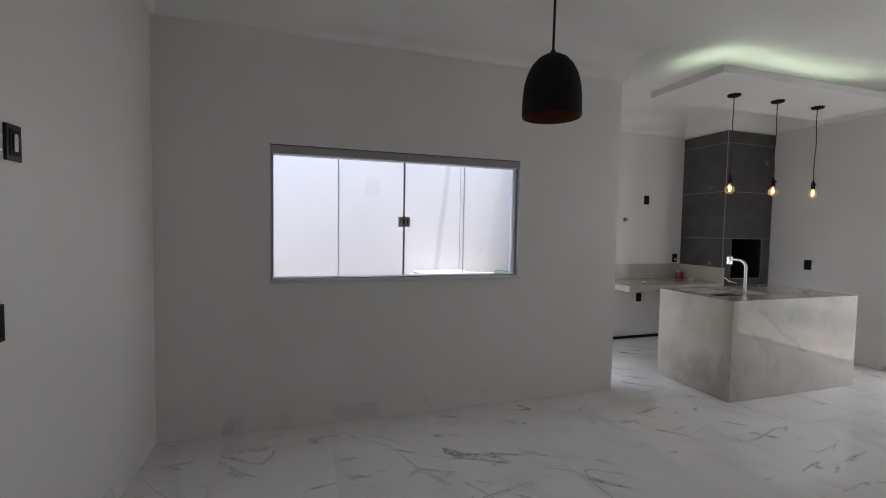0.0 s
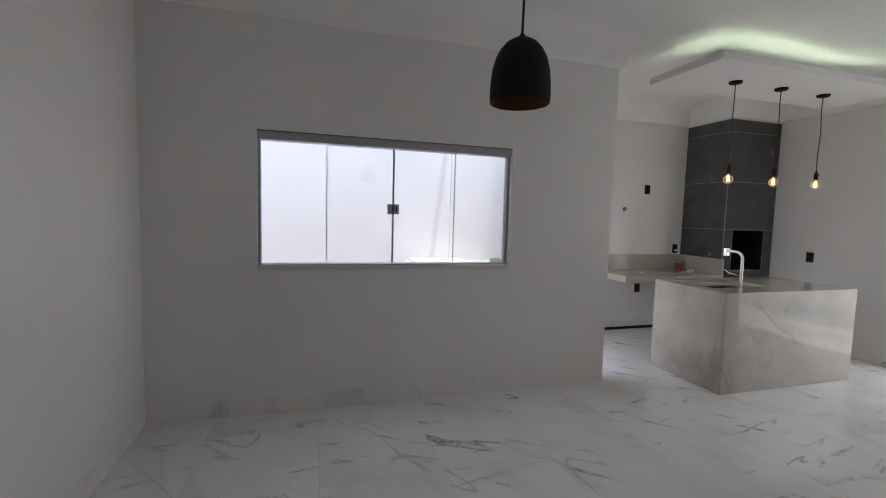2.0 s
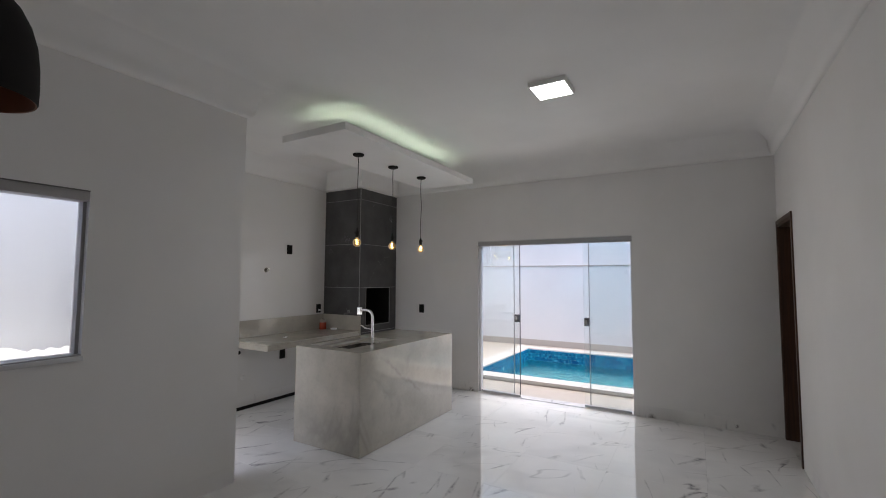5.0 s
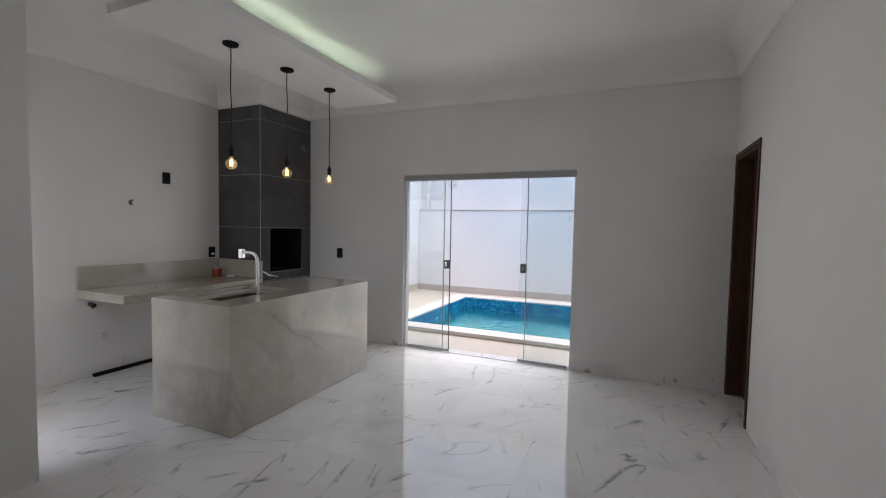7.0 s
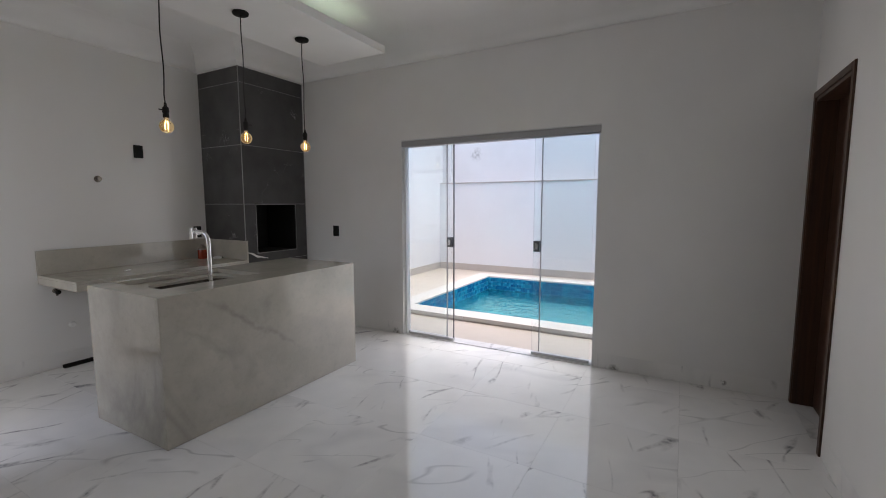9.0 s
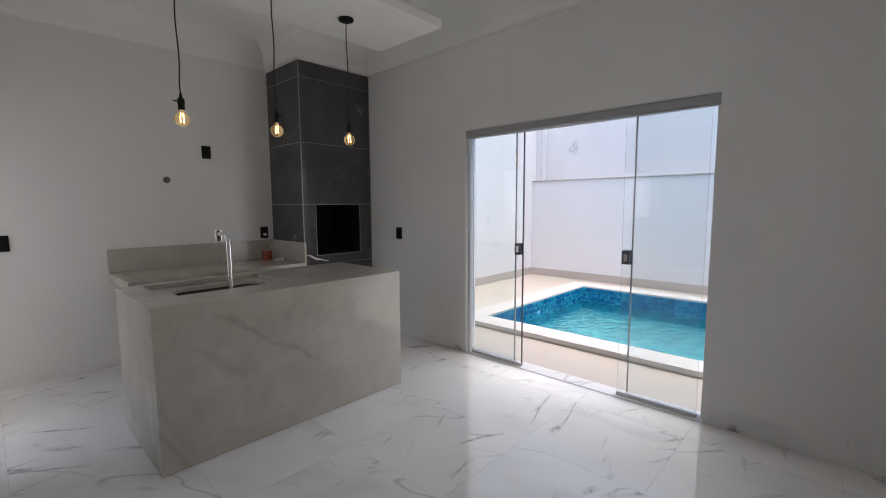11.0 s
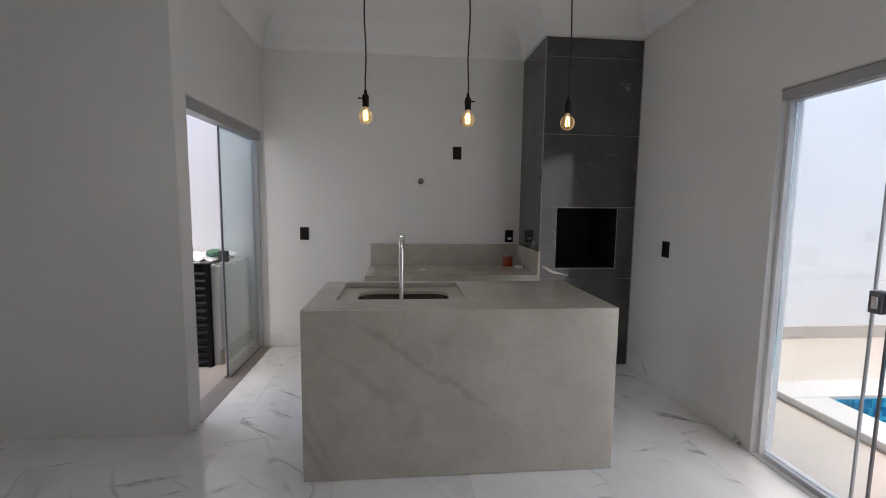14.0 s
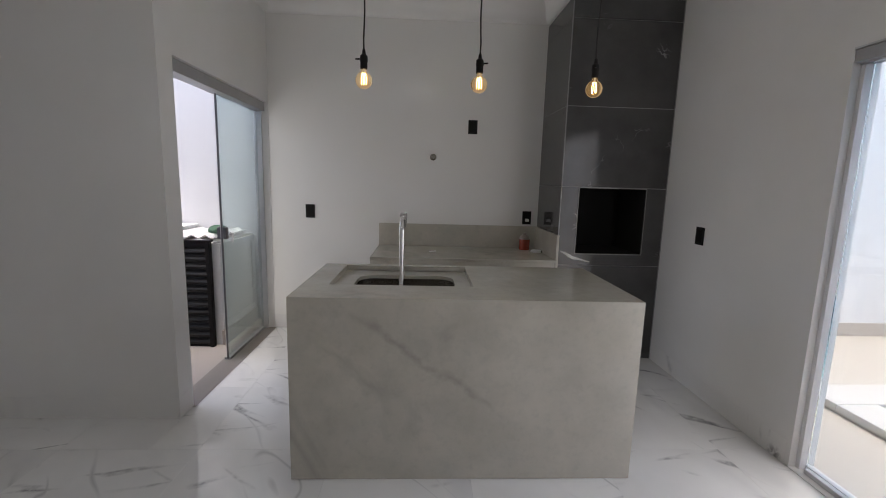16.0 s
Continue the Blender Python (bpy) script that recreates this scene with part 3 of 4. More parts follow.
# ---- side glass door to the service patio ----
def side_door():
    y0, y1, _, z1 = GD
    d = thing("door_2", -0.10, 0, 0, "half open sliding glass door to the service patio", "door", kind="structure")
    part("track", boxes((-0.046, 0.055, y0, y1, z1 - 0.075, z1), bevel=0.004), ALU, d)
    part("jamb", boxes((-0.046, 0.03, y1 - 0.02, y1, 0, z1 - 0.075), bevel=0.002), ALU_LIGHT, d)
    part("jamb", boxes((-0.046, 0.03, y0, y0 + 0.02, 0, z1 - 0.075), bevel=0.002), ALU_LIGHT, d)
    part("threshold", boxes((-0.055, 0.10, y0, y1, -0.03, 0.003)), SILL, d)
    for a, b, xx in ((0.855, y1 - 0.02, -0.018), (0.885, 1.59, -0.036)):
        p = part("glass_panel", boxes((xx, xx + 0.008, a, b, 0.012, z1 - 0.06)), GLASS_HAZE if xx > -0.03 else GLASS, d)
        p.visible_shadow = False
        part("panel_edge", boxes((xx - 0.002, xx + 0.010, a - 0.003, a + 0.003, 0.012, z1 - 0.07)), DARK_METAL if xx > -0.03 else ALU_LIGHT, d)
    part("bottom_rail", boxes((-0.042, 0.004, 0.855, y1 - 0.02, 0.003, 0.022)), ALU, d)
    k = part("handle", boxes((-0.0095, 0.014, 0.862, 0.905, 0.955, 1.045), (-0.066, -0.0365, 0.885, 0.925, 0.955, 1.045), bevel=0.006), DARK_METAL, d, "dark lock with keys")
    part("cylinder", lathe([(0.0, 0.0), (0.017, 0.0), (0.017, 0.018), (0.012, 0.022), (0.0, 0.022)], 20), CHROME, k, "chrome lock cylinder", smooth=True).matrix_basis = pose(0.013, 0.893, 0.992, 0, 90, 0)
    part("key", boxes((0.014, 0.05, 0.90, 0.905, 0.985, 1.0), (0.04, 0.046, 0.895, 0.91, 0.93, 0.985)), CHROME, k)


side_door()


# ---- brown wooden door ----
def brown_door():
    x0, x1, _, z1 = BD
    d = thing("door_3", 0, YF, 0, "closed dark brown wooden door set deep in its frame", "door", kind="structure")
    f = 0.035
    part("door_frame", boxes((x0, x0 + f, -T, 0.004, 0, z1), (x1 - f, x1, -T, 0.004, 0, z1), (x0 + f, x1 - f, -T, 0.004, z1 - f, z1), bevel=0.003), WOOD, d)
    part("architrave", boxes((x0 - 0.035, x0 + 0.008, 0.0, 0.012, 0, z1 + 0.03), (x1 - 0.03, x1 + 0.016, 0.0, 0.012, 0, z1 + 0.03), (x0 + 0.008, x1 - 0.03, 0.0, 0.012, z1 - 0.012, z1 + 0.03), bevel=0.003), WOOD, d)
    leaf = part("leaf", boxes((x0 + f, x1 - f, -T, -T + 0.035, 0.006, z1 - f), bevel=0.002), WOOD, d)
    part("handle", tube([(x0 + 0.10, -T + 0.035, 1.0), (x0 + 0.10, -T + 0.085, 1.0), (x0 + 0.22, -T + 0.085, 1.0)], 0.009), STEEL, leaf, "steel lever handle")


brown_door()


# ---- barbecue chimney ----
def barbecue():
    c = thing("barbecue_chimney", (FX + XR) / 2, FY, 0, "charcoal tiled barbecue chimney with a black open firebox", "barbecue")
    ox = (FX + XR) / 2
    w = (XR - FX) / 2
    dep = YK - FY
    bx0, bx1, bz0, bz1 = 2.625 - ox, 3.165 - ox, 0.888, 1.412
    part("core", grid_wall("y", 0.014, dep, -w + 0.012, w, 0.0, ZW - 0.012, [(bx0 - 0.02, bx1 + 0.02, bz0 - 0.02, bz1 + 0.02)]), SOOT, c)
    part("firebox", boxes((bx0 - 0.018, bx0, 0.012, 0.5, bz0 - 0.018, bz1 + 0.018), (bx1, bx1 + 0.018, 0.012, 0.5, bz0 - 0.018, bz1 + 0.018), (bx0, bx1, 0.012, 0.5, bz0 - 0.018, bz0), (bx0, bx1, 0.012, 0.5, bz1, bz1 + 0.018), (bx0, bx1, 0.5, 0.518, bz0 - 0.018, bz1 + 0.018)), SOOT, c, "black empty firebox")
    g = 0.0025
    rows = [(0.0, 0.79), (0.79, 1.42), (1.42, 2.035), (2.035, 2.67), (2.67, ZW - 0.012)]
    hole = (bx0, bx1, bz0, bz1)
    for a, b in rows:
        part("tile", grid_wall("y", 0.0, 0.013, -w, w - 0.001, a + g, b - g, [hole] if a < bz1 and b > bz0 else []), CHARCOAL, c)
        part("tile", boxes((-w, -w + 0.012, 0.014, dep, a + g, b - g)), CHARCOAL, c)
    part("joint", boxes((-w + 0.006, w - 0.002, 0.006, 0.0135, 0.0, 0.79), (-w + 0.006, w - 0.002, 0.006, 0.0135, 1.416, ZW - 0.013), (-w + 0.006, bx0 - 0.001, 0.006, 0.0135, 0.79, 1.416), (bx1 + 0.001, w - 0.002, 0.006, 0.0135, 0.79, 1.416), (-w + 0.003, -w + 0.0118, 0.012, dep, 0, ZW - 0.013)), TRIM, c, "pale grout lines")
    part("corner_trim", boxes((-w - 0.003, -w + 0.004, -0.003, 0.004, 0.0, ZW - 0.012)), TRIM, c, "pale metal corner strip")
    part("corner_trim", boxes((w - 0.006, w - 0.0005, -0.004, 0.002, 0.0, ZW - 0.012)), TRIM, c, "pale sealant strip")
    t = 0.006
    part("firebox_trim", boxes((bx0 - t, bx0, -0.004, 0.01, bz0 - t, bz1 + t), (bx1, bx1 + t, -0.004, 0.01, bz0 - t, bz1 + t), (bx0, bx1, -0.004, 0.01, bz0 - t, bz0), (bx0, bx1, -0.004, 0.01, bz1, bz1 + t)), TRIM, c)


barbecue()

# ---- kitchen island ----
IX0, IX1, IY0, IY1, IH = 0.79, 2.435, -0.54, 0.275, 0.9
RX0, RX1, RY0, RY1 = 0.925, 1.66, -0.285, 0.228   # wet area
BX0, BX1, BY0, BY1 = 1.03, 1.575, -0.225, 0.09   # bowl


def rounded(x0, x1, y0, y1, r, n=8):
    pts = []
    for cx, cy, a0 in ((x1 - r, y1 - r, 0), (x0 + r, y1 - r, 90), (x0 + r, y0 + r, 180), (x1 - r, y0 + r, 270)):
        for i in range(n + 1):
            a = radians(a0 + 90 * i / n)
            pts.append((cx + r * math.cos(a), cy + r * math.sin(a)))
    return pts


def ring_between(bm, outer, inner, z):
    """A flat face ring from a rectangle to a rounded hole with the same corner order."""
    n = len(inner) // 4
    vo = [bm.verts.new((x, y, z)) for x, y in outer]
    vi = [bm.verts.new((x, y, z)) for x, y in inner]
    for c in range(4):
        seg = vi[c * n:(c + 1) * n]
        for a, b in zip(seg, seg[1:]):
            bm.faces.new([vo[c], b, a])
        nxt = vi[((c + 1) * n) % len(vi)]
        bm.faces.new([vo[c], vo[(c + 1) % 4], nxt, seg[-1]])
    return vo, vi


def island():
    i = thing("kitchen_island", (IX0 + IX1) / 2, (IY0 + IY1) / 2, 0, "greige stone-look kitchen island with waterfall sides and sink", "kitchen island")
    ox, oy = (IX0 + IX1) / 2, (IY0 + IY1) / 2
    th = 0.02
    bm = bmesh.new()
    # top with a sunken wet area and a rounded hole for the bowl
    X = [IX0 - ox + 0.0008, RX0 - ox, RX1 - ox, IX1 - ox - 0.0008]
    Y = [IY0 - oy + 0.0008, RY0 - oy, RY1 - oy, IY1 - oy]
    for a in range(3):
        for b in range(3):
            if a == 1 and b == 1:
                continue
            bm.faces.new([bm.verts.new((X[p], Y[q], IH)) for p, q in ((a, b), (a + 1, b), (a + 1, b + 1), (a, b + 1))])
    zr = IH - 0.03
    outer = [(X[2], Y[2]), (X[1], Y[2]), (X[1], Y[1]), (X[2], Y[1])]
    hole = [(x - ox, y - oy) for x, y in rounded(BX0, BX1, BY0, BY1, 0.09)]
    ring_between(bm, outer, hole, zr)
    for (ax, ay), (bx, by) in zip(outer, outer[1:] + outer[:1]):
        bm.faces.new([bm.verts.new(p) for p in ((ax, ay, zr), (bx, by, zr), (bx, by, IH), (ax, ay, IH))])
    for (ax, ay), (bx, by) in zip(hole, hole[1:] + hole[:1]):
        bm.faces.new([bm.verts.new(p) for p in ((ax, ay, zr), (bx, by, zr), (bx, by, zr - 0.02), (ax, ay, zr - 0.02))])
    e0, e1, f0, f1 = X[0], X[3], Y[0], Y[3]
    for p, q in (((e0, f0), (e1, f0)), ((e1, f0), (e1, f1)), ((e1, f1), (e0, f1)), ((e0, f1), (e0, f0))):
        bm.faces.new([bm.verts.new(v) for v in ((*p, IH), (*q, IH), (*q, IH - th), (*p, IH - th))])
    bmesh.ops.remove_doubles(bm, verts=bm.verts, dist=0.0004)
    bmesh.ops.recalc_face_normals(bm, faces=bm.faces)
    part("top", bm, SLAB, i)
    lo = IH - 0.0006
    e0, e1, f0 = e0 - 0.0008, e1 + 0.0008, f0 - 0.0008
    part("front_panel", boxes((e0, e1, f0, f0 + th, 0.003, lo), bevel=0.0012), SLAB, i)
    part("side_panel", boxes((e0, e0 + th, f0 + th + 0.001, f1, 0.003, lo), bevel=0.0012), SLAB, i)
    part("side_panel", boxes((e1 - th, e1, f0 + th + 0.001, f1, 0.003, lo), bevel=0.0012), SLAB, i)
    part("back_panel", boxes((e0 + th, e1 - th, f1 - 0.06, f1 - 0.04, 0.003, IH - 0.03)), SLAB, i)


island()


def sink():
    s = thing("sink", (BX0 + BX1) / 2, (BY0 + BY1) / 2, IH - 0.212, "brushed steel undermount sink bowl in the island", "sink")
    bm = bmesh.new()
    hx, hy = (BX1 - BX0) / 2 + 0.006, (BY1 - BY0) / 2 + 0.006
    rings = []
    for z, k, r in ((0.17, 0.0, 0.094), (0.05, 0.004, 0.09), (0.015, 0.02, 0.08), (0.0, 0.05, 0.06)):
        rings.append([bm.verts.new((x, y, z)) for x, y in rounded(-hx + k, hx - k, -hy + k, hy - k, r)])
    for a, b in zip(rings, rings[1:]):
        for j in range(len(a)):
            bm.faces.new([a[j], a[(j + 1) % len(a)], b[(j + 1) % len(a)], b[j]])
    bm.faces.new(rings[-1])
    part("bowl", bm, STEEL, s, smooth=True)
    part("drain", lathe([(0.0, 0.002), (0.045, 0.002), (0.045, 0.005), (0.036, 0.006), (0.03, 0.003), (0.0, 0.003)], 24), CHROME, s)


sink()


def faucet():
    fx, fy = 1.288, -0.256
    f = thing("faucet", fx, fy, IH - 0.03, "tall chrome kitchen faucet bending over the sink", "faucet")
    part("base", lathe([(0.0, 0.0), (0.027, 0.0), (0.027, 0.006), (0.017, 0.012), (0.0, 0.012)], 24), CHROME, f, smooth=True)
    pts = [(0, 0, 0.01), (0, 0, 0.15), (0, 0, 0.29)]
    for k in range(1, 9):
        a = math.pi / 2 * k / 8
        pts.append((0, 0.07 - 0.07 * math.cos(a), 0.29 + 0.07 * math.sin(a)))
    pts.append((0, 0.15, 0.362))
    part("spout", tube(pts, 0.0135, 16), CHROME, f, smooth=True)
    part("head", boxes((-0.018, 0.018, 0.15, 0.19, 0.31, 0.388), bevel=0.006), CHROME, f, "square chrome spray head")


faucet()


# ---- wall counter ----
def counter():
    c = thing("wall_counter", 1.73, YK, 0.0, "greige wall-hung counter with upstands, open below", "counter")
    ox = 1.73
    x0, x1 = 0.98 - ox, FX - ox
    part("worktop", boxes((x0, x1 - 0.002, -0.705, -0.006, 0.81, 0.83), bevel=0.001), SLAB, c)
    part("end_cap", boxes((x1 - 0.022, x1 - 0.002, -0.712, -0.7055, 0.755, 0.83)), SLAB, c)
    part("apron", boxes((x0, x1 - 0.023, -0.705, -0.685, 0.755, 0.809), bevel=0.001), SLAB, c)
    part("apron", boxes((x0, x0 + 0.02, -0.684, -0.006, 0.755, 0.809), bevel=0.001), SLAB, c)
    part("upstand", boxes((x0, x1 - 0.002, -0.024, -0.004, 0.831, 1.035), bevel=0.001), SLAB, c)
    part("side_upstand", boxes((x1 - 0.022, x1 - 0.002, -0.712, -0.025, 0.831, 1.035), bevel=0.001), SLAB, c)
    for bx in (0.25, 1.1):
        part("bracket", boxes((x0 + bx, x0 + bx + 0.03, -0.5, -0.006, 0.76, 0.808)), BLACK_SOFT, c)


counter()


# ---- wall plates ----
def wall_plate(x, y, z, rz, label, category="outlet", slots=0):
    """A black plate; its face looks along -y before turning by rz."""
    p = thing("wall_outlet" if category == "outlet" else "light_switch", x, y, z, label, category, "black wall plates", rz=rz)
    part("plate", boxes((-0.042, 0.042, -0.010, 0.0, -0.062, 0.062), bevel=0.003), BLACK, p)
    part("insert", boxes((-0.028, 0.028, -0.0125, -0.0101, -0.045, 0.045), bevel=0.001), BLACK_SOFT, p)
    if slots:
        part("rocker", boxes((-0.011, 0.011, -0.017, -0.0126, -0.03, 0.03), bevel=0.002), STEEL if slots == 2 else BLACK, p)
    return p


wall_plate(XL, -1.45, 1.76, 90, "black light switch with a grey rocker on the living wall", "light switch", 2)
wall_plate(XL, -1.57, 1.16, 90, "black blank outlet plate on the living wall")
wall_plate(0.343, YK, 1.13, 0, "black outlet plate on the kitchen wall")
wall_plate(1.83, YK, 1.934, 0, "black outlet plate high on the kitchen wall")
plate_plug = wall_plate(2.375, YK, 1.115, 0, "black outlet with white plug above the counter")
part("plug", boxes((-0.015, 0.018, -0.03, -0.0127, -0.035, -0.008), bevel=0.004), WHITE_PLASTIC, plate_plug, "white plug")
wall_plate(1.76, YK, 0.56, 0, "black outlet plate under the counter")
wall_plate(XR, 0.478, 1.105, -90, "black outlet plate beside the pool door")
wall_plate(0.31, YF, 1.10, 180, "black light switch on the wall behind", "light switch", 1)


# ---- pendants ----
def bulb_pendant(x, y):
    p = thing("bulb_pendant", x, y, PZ0, "bare glowing filament bulb on a black cord", "pendant light", "pendants over the island")
    part("canopy", lathe([(0.0, 0.0), (0.055, 0.0), (0.057, -0.004), (0.054, -0.016), (0.046, -0.021), (0.008, -0.023), (0.0, -0.03)], 32), BLACK_SOFT, p, smooth=True)
    pts = [(0.004 * math.sin(k * 0.9) * (1 if 0 < k < 12 else 0), 0.003 * math.sin(k * 0.7), -0.02 - 0.735 * k / 12) for k in range(13)]
    pts[0], pts[-1] = (0, 0, -0.02), (0, 0, -0.755)
    part("cord", tube(pts, 0.004, 8), CABLE, p, smooth=True)
    s = part("socket", lathe([(0.0, -0.745), (0.007, -0.745), (0.009, -0.765), (0.018, -0.775), (0.0195, -0.80), (0.0175, -0.803), (0.0175, -0.835), (0.0, -0.835)], 24), BLACK_SOFT, p, smooth=True)
    part("switch_key", tube([(-0.016, 0, -0.79), (-0.034, 0, -0.79), (-0.036, 0, -0.79), (-0.041, 0, -0.79)], 0.004, 8), BLACK_SOFT, s)
    prof = [(0.012, -0.832), (0.0135, -0.845)]
    for k in range(0, 13):
        a = radians(-62 + 152 * k / 12)
        prof.append((0.041 * math.cos(a), -0.889 - 0.041 * math.sin(a)))
    prof[-1] = (0.0, -0.930)
    prof += [(max(r_ - 0.0012, 0.0), z_ + (0.0012 if r_ < 0.02 and z_ < -0.9 else 0.0)) for r_, z_ in reversed(prof)]
    b = part("bulb", lathe(prof, 28), BULB_GLASS, p, "amber glass bulb", smooth=True)
    b.visible_shadow = False
    part("stem", tube([(0, 0, -0.834), (0, 0, -0.858)], 0.004, 8), WHITE_PLASTIC, b)
    bm = bmesh.new()
    for k in range(4):
        a = math.pi / 2 * k + 0.4
        cx, cy = math.cos(a), math.sin(a)
        t = tube([(cx * 0.006, cy * 0.006, -0.858), (cx * 0.011, cy * 0.011, -0.88), (cx * 0.010, cy * 0.010, -0.907)], 0.0007, 6)
        me = bpy.data.meshes.new("loop")
        t.to_mesh(me)
        t.free()
        bm.from_mesh(me)
        bpy.data.meshes.remove(me)
    part("filament", bm, FILAMENT, b, "glowing filament")
    return p


first_pendant = bulb_pendant(1.09, -0.207)
copy_thing(first_pendant, pose(1.657, -0.212, PZ0, 0, 0, 165))
copy_thing(first_pendant, pose(2.238, -0.207, PZ0, 0, 0, 70))


def bell_pendant():
    p = thing("bell_pendant", -1.955, -1.985, 1.885, "matt black bell pendant lamp with copper-brown inside, unlit", "pendant light")
    prof = [(0.099, 0.0), (0.101, 0.004), (0.1015, 0.03), (0.100, 0.07), (0.0955, 0.11), (0.086, 0.145), (0.071, 0.175), (0.052, 0.197), (0.03, 0.21), (0.012, 0.214), (0.0, 0.214)]
    part("shade", lathe(prof, 56), SHADE_OUT, p, "matt black bell shade", smooth=True)
    inner = [(0.099, 0.0)] + [(max(r - 0.004, 0), max(z - 0.003, 0.001)) for r, z in prof[1:]]
    part("lining", lathe(inner, 56), SHADE_IN, p, "copper-brown inside", smooth=True)
    part("cap", lathe([(0.011, 0.212), (0.0105, 0.222), (0.005, 0.23), (0.0, 0.231)], 20), BLACK_SOFT, p, smooth=True)
    part("socket", lathe([(0.0, 0.15), (0.02, 0.15), (0.022, 0.2), (0.0, 0.205)], 20), BLACK_SOFT, p, smooth=True)
    top = ZC - 1.885
    part("cord", tube([(0, 0, 0.228), (0.004, 0.002, 0.5), (0.002, 0, 0.9), (0, 0, top - 0.02)], 0.0045, 8), CABLE, p)
    part("canopy", lathe([(0.0, top), (0.05, top), (0.05, top - 0.018), (0.0, top - 0.022)], 32), BLACK_SOFT, p, smooth=True)


bell_pendant()

# ---- small things on and by the counter ----
CT = 0.83
BOTTLE_TOP = material("cloudy_plastic", (0.30, 0.25, 0.22), 0.3)
bt = thing("bottle", 2.335, 1.50, CT, "small clear plastic bottle of red liquid on the counter", "bottle")
part("body", lathe([(0.0, 0.0), (0.045, 0.0), (0.048, 0.006), (0.048, 0.092), (0.046, 0.098), (0.0, 0.098)], 28), AMBER, bt, "red liquid", smooth=True)
part("neck", lathe([(0.046, 0.098), (0.046, 0.115), (0.034, 0.13), (0.016, 0.14), (0.016, 0.155), (0.0, 0.155)], 28), BOTTLE_TOP, bt, "cloudy bottle top", smooth=True)
rl = thing("tape_roll", 2.41, 1.36, CT, "small white roll with black end on the counter", "tape roll")
part("roll", lathe([(0.02, 0.0), (0.045, 0.0), (0.047, 0.003), (0.047, 0.014), (0.045, 0.017), (0.02, 0.017), (0.02, 0.0)], 28), WHITE_PLASTIC, rl, smooth=True)
part("tag", boxes((0.035, 0.06, -0.03, -0.01, 0.0, 0.016), bevel=0.003), BLACK, rl)
sc = tagged(link_mesh("paper_scrap", boxes((-0.028, 0.028, -0.012, 0.012, 0.0, 0.008), bevel=0.003), WHITE_PLASTIC), "crumpled white paper scrap on the counter", "paper")
sc.matrix_world = pose(1.48, 1.25, CT, 0, 0, 20)

tp = thing("wall_tap_stub", 1.473, YK, 1.653, "chrome capped pipe stub on the kitchen wall", "pipe stub")
part("flange", lathe([(0.0, 0.0), (0.03, 0.0), (0.03, 0.004), (0.022, 0.008), (0.0, 0.008)], 24), STEEL, tp, smooth=True).matrix_basis = pose(0, 0, 0, 90, 0, 0)
part("nozzle", lathe([(0.013, 0.006), (0.013, 0.03), (0.018, 0.032), (0.018, 0.045), (0.0, 0.045)], 20), STEEL, tp, smooth=True).matrix_basis = pose(0, 0, 0, 90, 0, 0)
vl = thing("stop_valve", 1.09, YK, 0.68, "small dark stop valve under the counter", "valve")
part("body", lathe([(0.0, 0.0), (0.02, 0.0), (0.02, 0.006), (0.011, 0.01), (0.011, 0.05), (0.0, 0.05)], 20), STEEL, vl, smooth=True).matrix_basis = pose(0, 0, 0, 90, 0, 0)
part("knob", lathe([(0.0, 0.0), (0.018, 0.0), (0.02, 0.008), (0.02, 0.022), (0.012, 0.028), (0.0, 0.028)], 16), BLACK_SOFT, vl, smooth=True).matrix_basis = pose(0, -0.045, -0.005, 100, 0, 0)
part("outlet", tube([(0, -0.035, 0), (0, -0.035, -0.04)], 0.008), STEEL, vl)
ps = thing("pipe_cap", 1.19, YK, 0.36, "white capped drain pipe under the counter", "pipe stub")
part("cap", lathe([(0.0, 0.0), (0.028, 0.0), (0.028, 0.006), (0.018, 0.012), (0.018, 0.02), (0.0, 0.02)], 24), WHITE_PLASTIC, ps, smooth=True).matrix_basis = pose(0, 0, 0, 90, 0, 0)
bar = thing("metal_bar", 1.68, 1.585, 0.0, "long black metal bar lying on the floor", "metal bar")
part("profile", boxes((-0.6, 0.6, -0.02, 0.02, 0.0, 0.004), (-0.6, 0.6, -0.02, -0.016, 0.004, 0.028), (-0.6, 0.6, 0.016, 0.02, 0.004, 0.028), bevel=0.001), BLACK_SOFT, bar)


# ---- service patio beyond the window ----
PYB = 1.93
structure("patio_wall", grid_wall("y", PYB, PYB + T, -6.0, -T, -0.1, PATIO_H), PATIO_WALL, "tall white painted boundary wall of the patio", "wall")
structure("patio_wall_far", grid_wall("x", -6.0 - T, -6.0, YB, PYB + T, -0.1, PATIO_H), OUTWALL, "white painted end wall of the patio", "wall")
structure("patio_wall_return", grid_wall("x", -T, -0.002, YK + T + 0.001, PYB + T, -0.1, PATIO_H), OUTWALL, "white wall corner of the patio", "wall")
structure("patio_wall_side", grid_wall("y", YB + 0.002, YB + T, -6.0, XL - T - 0.001, -0.1, PATIO_H), OUTWALL, "white outer wall of the patio", "wall")
structure("patio_floor", boxes((-6.0, -T, YB + T, PYB, -0.06, -0.012)), PATIO, "beige tiled floor of the service patio", "floor")

